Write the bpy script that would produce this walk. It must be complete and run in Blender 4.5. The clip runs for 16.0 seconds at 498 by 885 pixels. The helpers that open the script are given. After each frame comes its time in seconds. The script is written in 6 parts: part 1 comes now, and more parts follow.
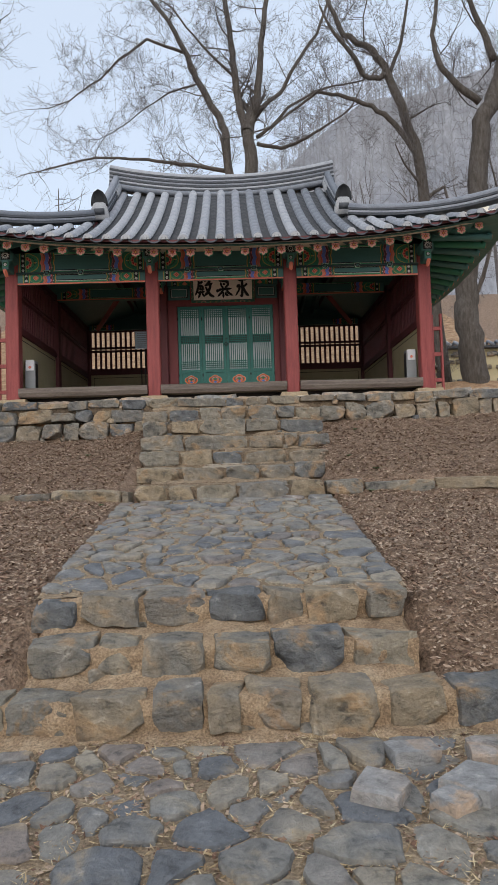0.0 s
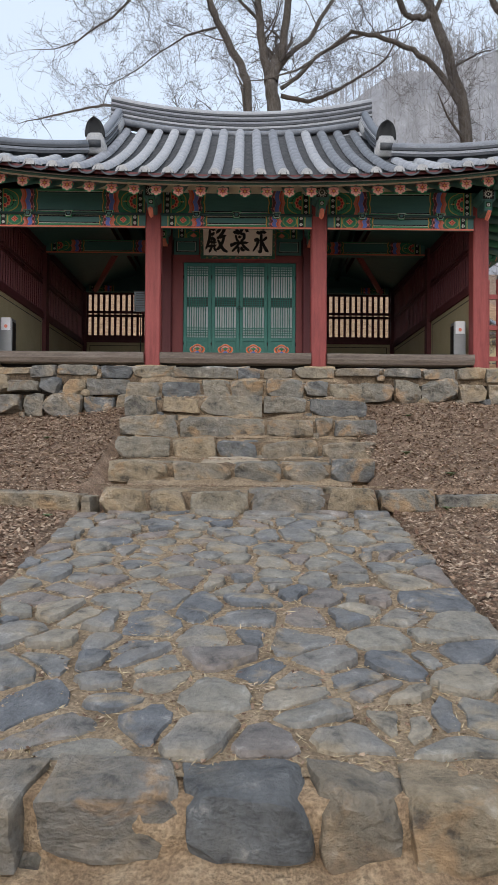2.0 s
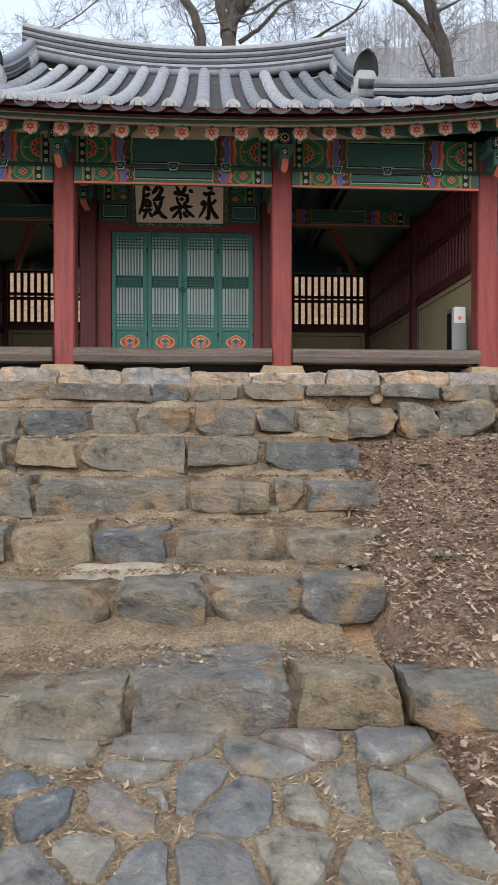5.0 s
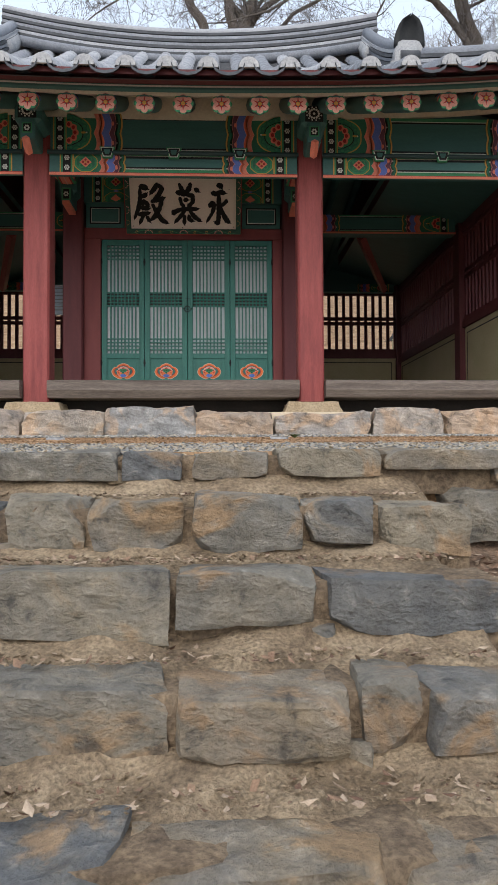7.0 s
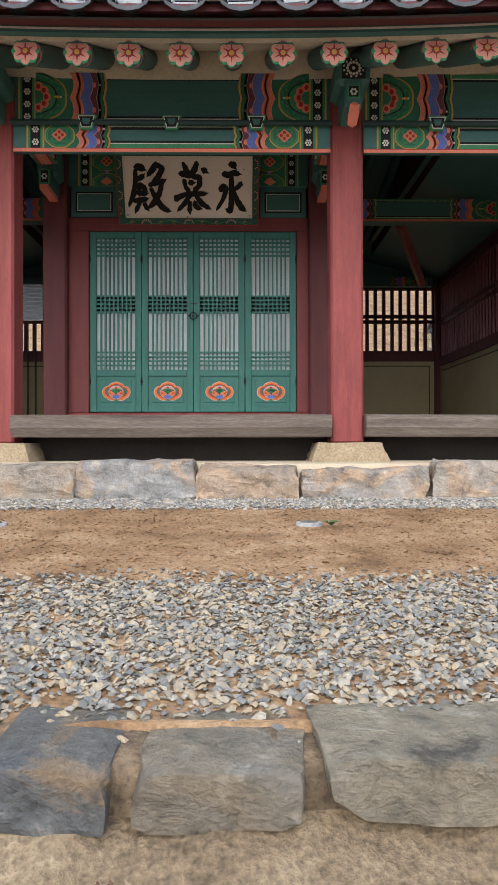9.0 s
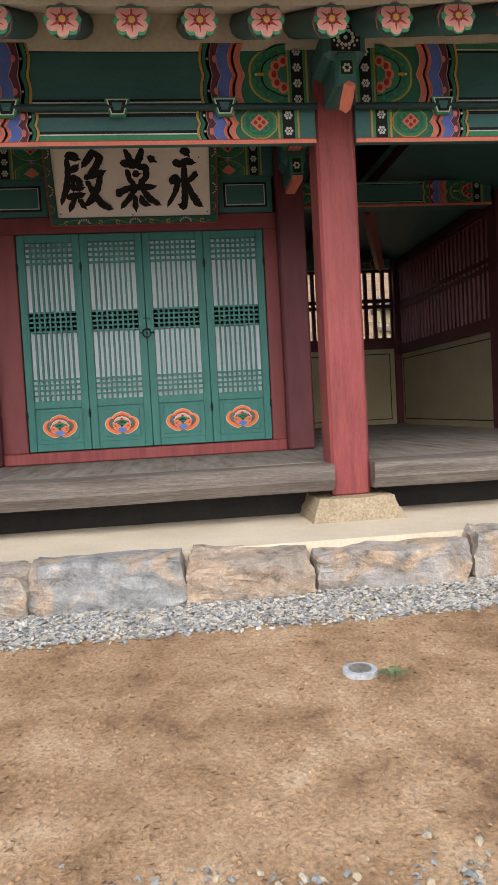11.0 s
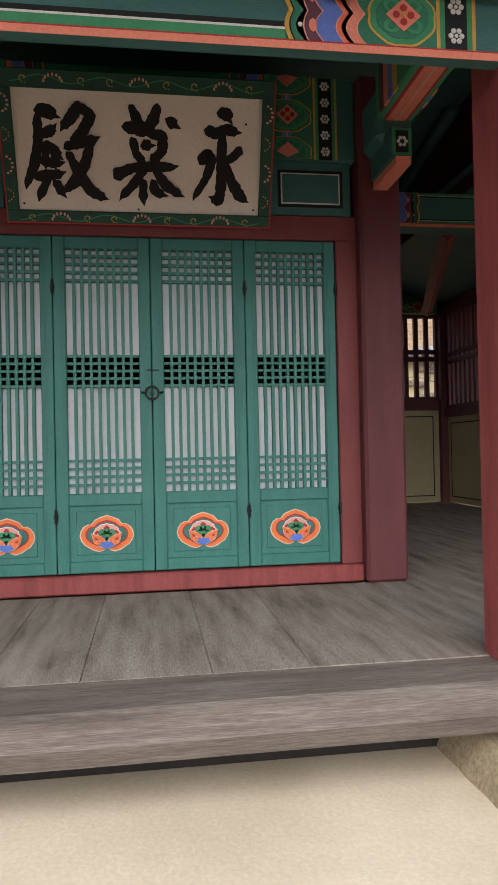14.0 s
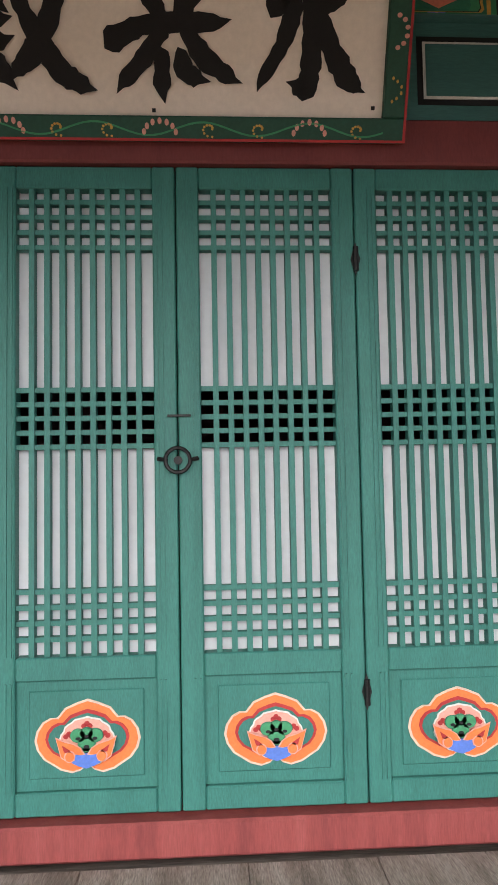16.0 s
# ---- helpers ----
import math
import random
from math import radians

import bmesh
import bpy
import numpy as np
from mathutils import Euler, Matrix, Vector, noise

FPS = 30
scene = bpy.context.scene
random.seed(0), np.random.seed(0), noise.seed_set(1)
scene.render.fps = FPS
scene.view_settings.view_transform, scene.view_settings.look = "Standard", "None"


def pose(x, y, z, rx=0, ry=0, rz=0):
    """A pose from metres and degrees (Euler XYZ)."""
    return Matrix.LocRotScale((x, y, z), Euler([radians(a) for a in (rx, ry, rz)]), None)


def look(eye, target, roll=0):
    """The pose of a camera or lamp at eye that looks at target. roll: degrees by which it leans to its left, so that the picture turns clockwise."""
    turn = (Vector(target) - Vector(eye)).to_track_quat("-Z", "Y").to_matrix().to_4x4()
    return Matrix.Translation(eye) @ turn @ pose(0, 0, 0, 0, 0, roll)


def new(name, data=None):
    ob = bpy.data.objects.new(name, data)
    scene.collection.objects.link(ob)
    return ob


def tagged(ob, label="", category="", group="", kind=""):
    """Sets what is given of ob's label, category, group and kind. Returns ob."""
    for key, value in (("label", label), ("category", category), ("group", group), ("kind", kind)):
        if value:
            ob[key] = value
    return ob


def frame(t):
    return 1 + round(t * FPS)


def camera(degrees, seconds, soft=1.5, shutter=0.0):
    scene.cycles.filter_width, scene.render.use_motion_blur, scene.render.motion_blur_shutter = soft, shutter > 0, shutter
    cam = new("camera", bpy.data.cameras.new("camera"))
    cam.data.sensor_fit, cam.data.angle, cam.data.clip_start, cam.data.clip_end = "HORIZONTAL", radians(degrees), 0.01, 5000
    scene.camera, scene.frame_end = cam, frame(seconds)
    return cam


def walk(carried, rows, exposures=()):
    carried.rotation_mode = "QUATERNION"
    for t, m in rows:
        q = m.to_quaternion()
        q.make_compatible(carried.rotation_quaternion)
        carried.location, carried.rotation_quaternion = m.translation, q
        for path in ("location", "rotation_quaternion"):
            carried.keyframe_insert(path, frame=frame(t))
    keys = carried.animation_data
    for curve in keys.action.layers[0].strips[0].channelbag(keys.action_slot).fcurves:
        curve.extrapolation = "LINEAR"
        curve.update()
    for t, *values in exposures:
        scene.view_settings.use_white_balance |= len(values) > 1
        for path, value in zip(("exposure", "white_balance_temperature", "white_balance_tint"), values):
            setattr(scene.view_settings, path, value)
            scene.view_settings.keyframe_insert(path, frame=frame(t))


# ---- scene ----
cam = camera(39.2, 16.0)
PATH = [
    (0, (0.127, 0.021, 1.757), (0.166, 2.019, 1.847), -1.8),
    (0.5, (0.136, 0.596, 1.772), (0.149, 2.596, 1.791), -1.2),
    (1, (0.146, 1.117, 1.834), (0.132, 3.116, 1.836), -0.2),
    (1.5, (0.075, 1.641, 1.887), (0.073, 3.641, 1.906), 0.2),
    (2, (0.088, 2.181, 1.914), (0.103, 4.181, 1.944), 0.4),
    (2.5, (0.082, 2.73, 1.916), (0.146, 4.729, 1.933), 0.4),
    (3, (0.15, 3.256, 1.979), (0.274, 5.252, 1.958), 0.1),
    (5.5, (0.432, 5.099, 2.559), (0.534, 7.096, 2.542), -0.1),
    (6, (0.472, 5.576, 2.647), (0.549, 7.574, 2.649), -0.1),
    (6.5, (0.432, 6.053, 2.651), (0.513, 8.052, 2.687), -0.1),
    (7, (0.388, 6.55, 2.721), (0.469, 8.547, 2.775), -0.3),
    (7.5, (0.42, 7.044, 2.838), (0.494, 9.042, 2.896), -0.3),
    (8, (0.418, 7.492, 3.01), (0.513, 9.489, 3.054), 0.5),
    (8.5, (0.478, 7.803, 3.074), (0.551, 9.801, 3.129), 0.6),
    (9, (0.459, 7.995, 3.272), (0.484, 9.995, 3.28), -0.1),
    (11.5, (0.076, 9.258, 3.918), (0.324, 11.24, 3.818), -3.1),
    (12, (-0.006, 9.562, 3.967), (0.24, 11.545, 3.891), -2.2),
    (12.5, (-0.084, 9.859, 4.169), (0.169, 11.841, 4.072), -1.6),
    (13, (-0.061, 10.249, 4.225), (0.187, 12.232, 4.157), -1.4),
    (13.5, (-0.086, 10.686, 4.205), (0.181, 12.668, 4.191), -1.3),
    (14, (-0.031, 11.163, 4.244), (0.253, 13.143, 4.265), -1.2),
    (14.5, (0.044, 11.662, 4.246), (0.302, 13.644, 4.31), -0.8),
    (15, (0.03, 12.173, 4.238), (0.231, 14.162, 4.307), -0.5),
    (15.5, (0.057, 12.703, 4.354), (0.203, 14.697, 4.412), -0.7),
    (16, (0.083, 13.008, 4.493), (0.194, 15.001, 4.609), -1.0),
]
EXPOSURES = [(0, 0.16), (0.5, 0.16), (1, 0.38), (2.5, 0.3), (5.5, 0.54), (7, 0.52), (9, 0.9), (11.5, 1.02), (12.5, 0.92), (13.5, 0.88), (14.5, 1.52), (15, 1.78), (16, 1.68)]
walk(cam, [(t, look(eye, target, roll)) for t, eye, target, roll in PATH], EXPOSURES)

# ---------- world, sun, exposure ----------
world = bpy.data.worlds.new("overcast")
scene.world = world
world.use_nodes = True
wn, wl = world.node_tree.nodes, world.node_tree.links
wn.clear()
sky = wn.new("ShaderNodeTexSky")
sky.sky_type, sky.sun_disc = "NISHITA", False
sky.sun_elevation, sky.sun_rotation = radians(37), radians(190)
sky.air_density, sky.dust_density = 1.0, 4.0
sky_bg = wn.new("ShaderNodeBackground")
sky_bg.inputs["Strength"].default_value = 0.05
cloud_bg = wn.new("ShaderNodeBackground")
cloud_bg.inputs["Color"].default_value = (0.70, 0.79, 0.92, 1)
cloud_bg.inputs["Strength"].default_value = 0.78
addn = wn.new("ShaderNodeAddShader")
outw = wn.new("ShaderNodeOutputWorld")
wl.new(sky.outputs[0], sky_bg.inputs["Color"])
wl.new(sky_bg.outputs[0], addn.inputs[0])
wl.new(cloud_bg.outputs[0], addn.inputs[1])
wl.new(addn.outputs[0], outw.inputs["Surface"])
sun_data = bpy.data.lights.new("sun", "SUN")
sun_data.energy, sun_data.angle, sun_data.color = 1.05, radians(70), (1.0, 0.97, 0.94)
sun = new("sun", sun_data)
sun.matrix_world = look((-5, -20, 19.5), (0, 6, 0))
scene.view_settings.exposure = 0.0

# ---------- materials ----------


def material(name, colours, rough=0.8, scale=6.0, fine=60.0, bump=0.3, vary=0.25, metal=0.0, stretch=(1, 1, 1), per_object=False, dist=0.01, spec=0.4, island=False):
    """Two scales of noise between colours, a bump, and a shift per piece where asked."""
    m = bpy.data.materials.new(name)
    m.use_nodes = True
    n, l = m.node_tree.nodes, m.node_tree.links
    b = n["Principled BSDF"]
    b.inputs["Roughness"].default_value, b.inputs["Metallic"].default_value = rough, metal
    b.inputs["Specular IOR Level"].default_value = spec
    tc, mp = n.new("ShaderNodeTexCoord"), n.new("ShaderNodeMapping")
    mp.inputs["Scale"].default_value = stretch
    l.new(tc.outputs["Object"], mp.inputs["Vector"])
    big, small = n.new("ShaderNodeTexNoise"), n.new("ShaderNodeTexNoise")
    big.inputs["Scale"].default_value, small.inputs["Scale"].default_value = scale, fine
    big.inputs["Detail"].default_value, small.inputs["Detail"].default_value = 10, 6
    big.inputs["Roughness"].default_value, small.inputs["Roughness"].default_value = 0.64, 0.6
    big.noise_dimensions = small.noise_dimensions = "4D"
    l.new(mp.outputs[0], big.inputs["Vector"])
    l.new(mp.outputs[0], small.inputs["Vector"])
    ramp = n.new("ShaderNodeValToRGB")
    while len(ramp.color_ramp.elements) < len(colours):
        ramp.color_ramp.elements.new(0.5)
    for i, c in enumerate(colours):
        e = ramp.color_ramp.elements[i]
        e.position = 0.3 + 0.4 * i / max(1, len(colours) - 1)
        e.color = (*c, 1)
    fac = big.outputs["Fac"]
    if per_object or island:
        if island:
            gi = n.new("ShaderNodeNewGeometry")
            rnd = gi.outputs["Random Per Island"]
        else:
            oi = n.new("ShaderNodeObjectInfo")
            rnd = oi.outputs["Random"]
        w = n.new("ShaderNodeMath")
        w.operation, w.inputs[1].default_value = "MULTIPLY", 37.0
        l.new(rnd, w.inputs[0])
        l.new(w.outputs[0], big.inputs["W"])
        l.new(w.outputs[0], small.inputs["W"])
        mr = n.new("ShaderNodeMapRange")
        mr.inputs["To Min"].default_value, mr.inputs["To Max"].default_value = 0.02, 0.55
        l.new(rnd, mr.inputs["Value"])
        ad = n.new("ShaderNodeMath")
        ad.operation = "MULTIPLY_ADD"
        ad.inputs[1].default_value = 0.44
        l.new(big.outputs["Fac"], ad.inputs[0])
        l.new(mr.outputs[0], ad.inputs[2])
        fac = ad.outputs[0]
    l.new(fac, ramp.inputs[0])
    hsv = n.new("ShaderNodeHueSaturation")
    vr = n.new("ShaderNodeMapRange")
    vr.inputs["From Min"].default_value, vr.inputs["From Max"].default_value = 0.3, 0.7
    vr.inputs["To Min"].default_value, vr.inputs["To Max"].default_value = 1 - vary, 1 + vary
    l.new(small.outputs["Fac"], vr.inputs["Value"])
    l.new(vr.outputs[0], hsv.inputs["Value"])
    l.new(ramp.outputs[0], hsv.inputs["Color"])
    l.new(hsv.outputs[0], b.inputs["Base Color"])
    if bump:
        ma = n.new("ShaderNodeMath")
        ma.operation = "ADD"
        l.new(big.outputs["Fac"], ma.inputs[0])
        l.new(small.outputs["Fac"], ma.inputs[1])
        bp = n.new("ShaderNodeBump")
        bp.inputs["Strength"].default_value, bp.inputs["Distance"].default_value = bump, dist
        l.new(ma.outputs[0], bp.inputs["Height"])
        l.new(bp.outputs[0], b.inputs["Normal"])
    return m


def paint(name, c, rough=0.7):
    return material(name, [tuple(v * 0.8 for v in c), c], rough, 9, 90, 0.08, 0.12, dist=0.003)


def rock(name, tints, stain, rough=0.8, dist=0.03, bump=1.0, stain_at=0.55, layers=2.2):
    """Split stone: one tint a piece, broad iron stains, pale bloom, thin dark cracks and a layered relief."""
    m = bpy.data.materials.new(name)
    m.use_nodes = True
    n, l = m.node_tree.nodes, m.node_tree.links
    b = n["Principled BSDF"]
    b.inputs["Roughness"].default_value, b.inputs["Specular IOR Level"].default_value = rough, 0.35
    tc, oi, mp = n.new("ShaderNodeTexCoord"), n.new("ShaderNodeObjectInfo"), n.new("ShaderNodeMapping")
    mp.inputs["Scale"].default_value = (1, 1, layers)
    l.new(tc.outputs["Object"], mp.inputs["Vector"])

    def math_(op, a, c, d=None):
        q = n.new("ShaderNodeMath")
        q.operation = op
        for i, v in enumerate((a, c, d)):
            if v is None:
                continue
            if isinstance(v, (int, float)):
                q.inputs[i].default_value = v
            else:
                l.new(v, q.inputs[i])
        return q.outputs[0]

    def cloud(scale, detail, shift, warp=0.0, soft=0.6):
        t = n.new("ShaderNodeTexNoise")
        t.noise_dimensions = "4D"
        t.inputs["Scale"].default_value, t.inputs["Detail"].default_value = scale, detail
        t.inputs["Roughness"].default_value, t.inputs["Distortion"].default_value = soft, warp
        l.new(mp.outputs[0], t.inputs["Vector"])
        l.new(math_("MULTIPLY_ADD", oi.outputs["Random"], 53.0, shift), t.inputs["W"])
        return t.outputs["Fac"]

    def between(v, lo, hi, out=1.0):
        r = n.new("ShaderNodeMapRange")
        r.interpolation_type = "SMOOTHSTEP"
        r.inputs["From Min"].default_value, r.inputs["From Max"].default_value, r.inputs["To Max"].default_value = lo, hi, out
        l.new(v, r.inputs["Value"])
        return r.outputs[0]

    def mix(fac, c0, c1):
        x = n.new("ShaderNodeMix")
        x.data_type = "RGBA"
        l.new(fac, x.inputs[0])
        l.new(c0, x.inputs[6])
        if isinstance(c1, tuple):
            x.inputs[7].default_value = (*c1, 1)
        else:
            l.new(c1, x.inputs[7])
        return x.outputs[2]

    ramp = n.new("ShaderNodeValToRGB")
    while len(ramp.color_ramp.elements) < len(tints):
        ramp.color_ramp.elements.new(0.5)
    for i, c in enumerate(tints):
        ramp.color_ramp.elements[i].position = (i + 0.5) / len(tints)
        ramp.color_ramp.elements[i].color = (*c, 1)
    pick = n.new("ShaderNodeMath")
    pick.operation = "FRACT"
    l.new(math_("MULTIPLY", oi.outputs["Random"], 7.31), pick.inputs[0])
    broad = cloud(3.4, 8, 0.0, 0.9)
    mid = cloud(11, 9, 11.0, 0.4, 0.66)
    fine = cloud(75, 5, 23.0)
    l.new(math_("MULTIPLY_ADD", math_("SUBTRACT", broad, 0.5), 0.5, pick.outputs[0]), ramp.inputs[0])
    col = mix(between(broad, stain_at, stain_at + 0.1, 0.75), ramp.outputs[0], stain)
    col = mix(between(mid, 0.58, 0.7, 0.45), col, tuple(0.16 + 0.8 * v for v in tints[1]))
    col = mix(between(math_("SUBTRACT", 1.0, mid), 0.55, 0.68, 0.6), col, tuple(0.45 * v for v in tints[0]))
    col = mix(between(cloud(1.7, 6, 41.0, 0.5), 0.52, 0.64, 0.5), col, tuple(0.75 * v for v in tints[2]))
    hsv = n.new("ShaderNodeHueSaturation")
    l.new(math_("MULTIPLY", math_("MULTIPLY_ADD", fine, 0.9, 0.55), math_("MULTIPLY_ADD", mid, 2.0, 0.0)), hsv.inputs["Value"])
    l.new(col, hsv.inputs["Color"])
    l.new(hsv.outputs[0], b.inputs["Base Color"])
    hgt = math_("ADD", math_("MULTIPLY_ADD", broad, 0.8, mid), math_("MULTIPLY", fine, 0.3))
    bp = n.new("ShaderNodeBump")
    bp.inputs["Strength"].default_value, bp.inputs["Distance"].default_value = bump, dist
    l.new(hgt, bp.inputs["Height"])
    l.new(bp.outputs[0], b.inputs["Normal"])
    return m


M_STONE = rock("field_stone", [(0.12, 0.124, 0.126), (0.25, 0.216, 0.16), (0.175, 0.165, 0.143), (0.3, 0.232, 0.148), (0.16, 0.157, 0.147), (0.25, 0.2, 0.135)], (0.31, 0.2, 0.108), dist=0.04, stain_at=0.53, layers=1.2)
M_JOINT = material("joint_soil", [(0.07, 0.052, 0.037), (0.16, 0.117, 0.077), (0.27, 0.2, 0.13)], 0.95, 9, 60, 0.9, 0.5, dist=0.02)
M_SLATE = rock("paving_slate", [(0.12, 0.126, 0.134), (0.22, 0.204, 0.17), (0.15, 0.151, 0.152), (0.26, 0.228, 0.176), (0.185, 0.18, 0.165), (0.2, 0.17, 0.15)], (0.27, 0.215, 0.143), 0.65, 0.022, 1.0, 0.54, 1.0)
M_SAND = material("orange_sandy_earth", [(0.19, 0.122, 0.072), (0.34, 0.24, 0.148), (0.45, 0.345, 0.23)], 0.95, 9, 90, 1.0, 0.5, dist=0.02)
M_GRIT = material("sandy_grit", [(0.13, 0.092, 0.058), (0.27, 0.2, 0.128), (0.4, 0.31, 0.205)], 0.95, 7, 80, 1.0, 0.5, dist=0.02)
M_BANK = material("leafy_soil", [(0.11, 0.07, 0.046), (0.22, 0.148, 0.1), (0.32, 0.235, 0.165)], 0.95, 9, 60, 0.9, 0.6, dist=0.03)
M_PALE = rock("pale_granite", [(0.26, 0.257, 0.25), (0.36, 0.29, 0.222), (0.28, 0.272, 0.262), (0.38, 0.29, 0.215)], (0.43, 0.295, 0.19), 0.85, 0.028, 1.0, 0.5, 1.1)
M_BASE = material("cut_base_stone", [(0.25, 0.19, 0.115), (0.38, 0.3, 0.2)], 0.85, 7, 60, 0.6, 0.35, dist=0.012)
M_EARTH = material("packed_earth", [(0.11, 0.059, 0.03), (0.25, 0.147, 0.076), (0.34, 0.216, 0.122), (0.44, 0.318, 0.208)], 0.95, 3.6, 70, 0.7, 0.42, dist=0.012)
M_STRAW = material("pale_straw", [(0.25, 0.17, 0.09), (0.42, 0.32, 0.18), (0.52, 0.43, 0.28)], 0.9, 300, 40, 0, 0.25, island=True)
# Near-black fill colour, standing for shade deep in the dry-stone gaps.
M_GAPSHADE = material("dark_wall_gap", [(0.03, 0.024, 0.018), (0.07, 0.052, 0.036)], 0.95, 9, 60, 0.6, 0.4, dist=0.02)
M_CEMENT = material("pale_cement", [(0.3, 0.25, 0.185), (0.42, 0.36, 0.28)], 0.9, 6, 60, 0.4, 0.2, dist=0.01)
M_LITTER = material("dry_leaves", [(0.12, 0.066, 0.043), (0.26, 0.168, 0.11), (0.43, 0.33, 0.24)], 0.9, 300, 40, 0, 0.25, island=True)
M_GRAVEL = material("gravel", [(0.145, 0.147, 0.142), (0.26, 0.235, 0.195), (0.36, 0.275, 0.17), (0.38, 0.345, 0.285), (0.205, 0.205, 0.198)], 0.9, 60, 200, 0, 0.2, island=True)
M_DRIP = material("pale_grey_gravel", [(0.16, 0.16, 0.162), (0.3, 0.285, 0.255), (0.4, 0.33, 0.235), (0.48, 0.455, 0.41), (0.25, 0.255, 0.26)], 0.9, 60, 200, 0, 0.25, island=True)
M_LIME = material("lime_floor", [(0.49, 0.41, 0.3), (0.59, 0.5, 0.375), (0.66, 0.57, 0.44)], 0.9, 1.3, 60, 0.3, 0.1)
M_PLASTER = material("ochre_plaster", [(0.42, 0.36, 0.21), (0.5, 0.43, 0.27)], 0.9, 2, 40, 0.15, 0.08)
M_CREAM = material("rafter_plaster", [(0.66, 0.58, 0.45), (0.76, 0.68, 0.55)], 0.9, 3, 40, 0.1, 0.1)
M_RED = material("red_column_paint", [(0.16, 0.03, 0.03), (0.235, 0.047, 0.044), (0.28, 0.068, 0.062)], 0.62, 3, 50, 0.3, 0.18, stretch=(6, 6, 0.6), dist=0.004)
M_MAROON = material("maroon_wood", [(0.085, 0.02, 0.023), (0.13, 0.032, 0.035)], 0.65, 3, 60, 0.2, 0.15, stretch=(4, 4, 0.7), dist=0.004)
M_TEAL = material("green_door_paint", [(0.028, 0.14, 0.115), (0.042, 0.188, 0.156)], 0.55, 3, 70, 0.3, 0.22, stretch=(5, 5, 0.8), dist=0.003)
M_DKGREEN = material("dark_green_paint", [(0.043, 0.128, 0.122), (0.06, 0.168, 0.156)], 0.5, 3, 60, 0.12, 0.15, stretch=(0.6, 4, 4), dist=0.003)
M_WOOD = material("weathered_boards", [(0.09, 0.072, 0.06), (0.2, 0.168, 0.142), (0.27, 0.235, 0.205), (0.33, 0.295, 0.262)], 0.8, 1.6, 30, 0.7, 0.5, stretch=(9, 1.1, 3), dist=0.005)
M_ROD = material("blackish_green_paint", [(0.014, 0.038, 0.04), (0.025, 0.06, 0.06)], 0.5, 3, 60, 0.12, 0.15)
M_WOODX = material("weathered_beam", [(0.075, 0.058, 0.049), (0.135, 0.11, 0.094), (0.2, 0.173, 0.15)], 0.8, 3, 30, 0.6, 0.4, stretch=(0.5, 5, 8), dist=0.005)
M_PAPER = material("door_paper", [(0.6, 0.61, 0.645), (0.68, 0.69, 0.72)], 0.95, 2, 30, 0.05, 0.05)
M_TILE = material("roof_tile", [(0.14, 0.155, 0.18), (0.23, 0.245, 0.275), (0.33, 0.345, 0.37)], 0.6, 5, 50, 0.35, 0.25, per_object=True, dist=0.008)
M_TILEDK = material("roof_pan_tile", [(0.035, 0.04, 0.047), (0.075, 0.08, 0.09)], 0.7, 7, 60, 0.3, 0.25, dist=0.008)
M_MORTAR = material("lime_mortar", [(0.28, 0.29, 0.305), (0.42, 0.425, 0.43)], 0.9, 6, 50, 0.3, 0.3)
M_BARK = material("tree_bark", [(0.05, 0.042, 0.036), (0.1, 0.085, 0.072), (0.15, 0.135, 0.12)], 0.95, 5, 40, 0.8, 0.3, stretch=(3, 3, 0.7), dist=0.04)
M_TWIG = material("twig_bark", [(0.09, 0.082, 0.078), (0.15, 0.135, 0.13)], 0.95, 4, 30, 0, 0.2)
M_IRON = material("black_iron", [(0.015, 0.015, 0.016), (0.03, 0.028, 0.027)], 0.5, 20, 90, 0.3, 0.2, metal=0.7, dist=0.002)
M_STEEL = material("grey_cabinet_metal", [(0.2, 0.21, 0.22), (0.26, 0.27, 0.28)], 0.45, 3, 60, 0.05, 0.05, metal=0.3)
M_DULLRED = material("dull_red_frame", [(0.15, 0.032, 0.032), (0.2, 0.045, 0.042)], 0.62, 3, 60, 0.25, 0.14, stretch=(3, 3, 0.7), dist=0.004)
M_BLACKTILE = material("black_end_tile", [(0.016, 0.018, 0.02), (0.03, 0.032, 0.035)], 0.75, 6, 50, 0.2, 0.2)
M_SIGN = material("cream_board", [(0.8, 0.71, 0.61), (0.86, 0.77, 0.68)], 0.85, 2, 50, 0.1, 0.06)
P_INK = paint("black_ink", (0.012, 0.011, 0.011), 0.8)
P_ORANGE = paint("vermilion", (0.82, 0.18, 0.09))
P_CORAL = paint("coral", (0.8, 0.25, 0.17))
P_PINK = paint("pale_pink", (0.76, 0.36, 0.29))
P_CRIMSON = paint("crimson", (0.42, 0.035, 0.035))
P_BLUE = paint("cobalt", (0.13, 0.2, 0.58))
P_PURPLE = paint("dark_violet", (0.14, 0.05, 0.08))
P_GREEN = paint("leaf_green", (0.055, 0.28, 0.13))
P_MID = paint("mid_green", (0.036, 0.19, 0.115))
P_WHITE = paint("white_line", (0.72, 0.72, 0.68))
P_CREAM = paint("cream_line", (0.72, 0.54, 0.43))
P_YELLOW = paint("yellow_ochre", (0.62, 0.36, 0.08))
P_BLACK = paint("black_paint", (0.01, 0.012, 0.013))
M_NOTICE = material("pale_blue_sheet", [(0.42, 0.5, 0.58), (0.5, 0.58, 0.65)], 0.6, 3, 40, 0.05, 0.05)
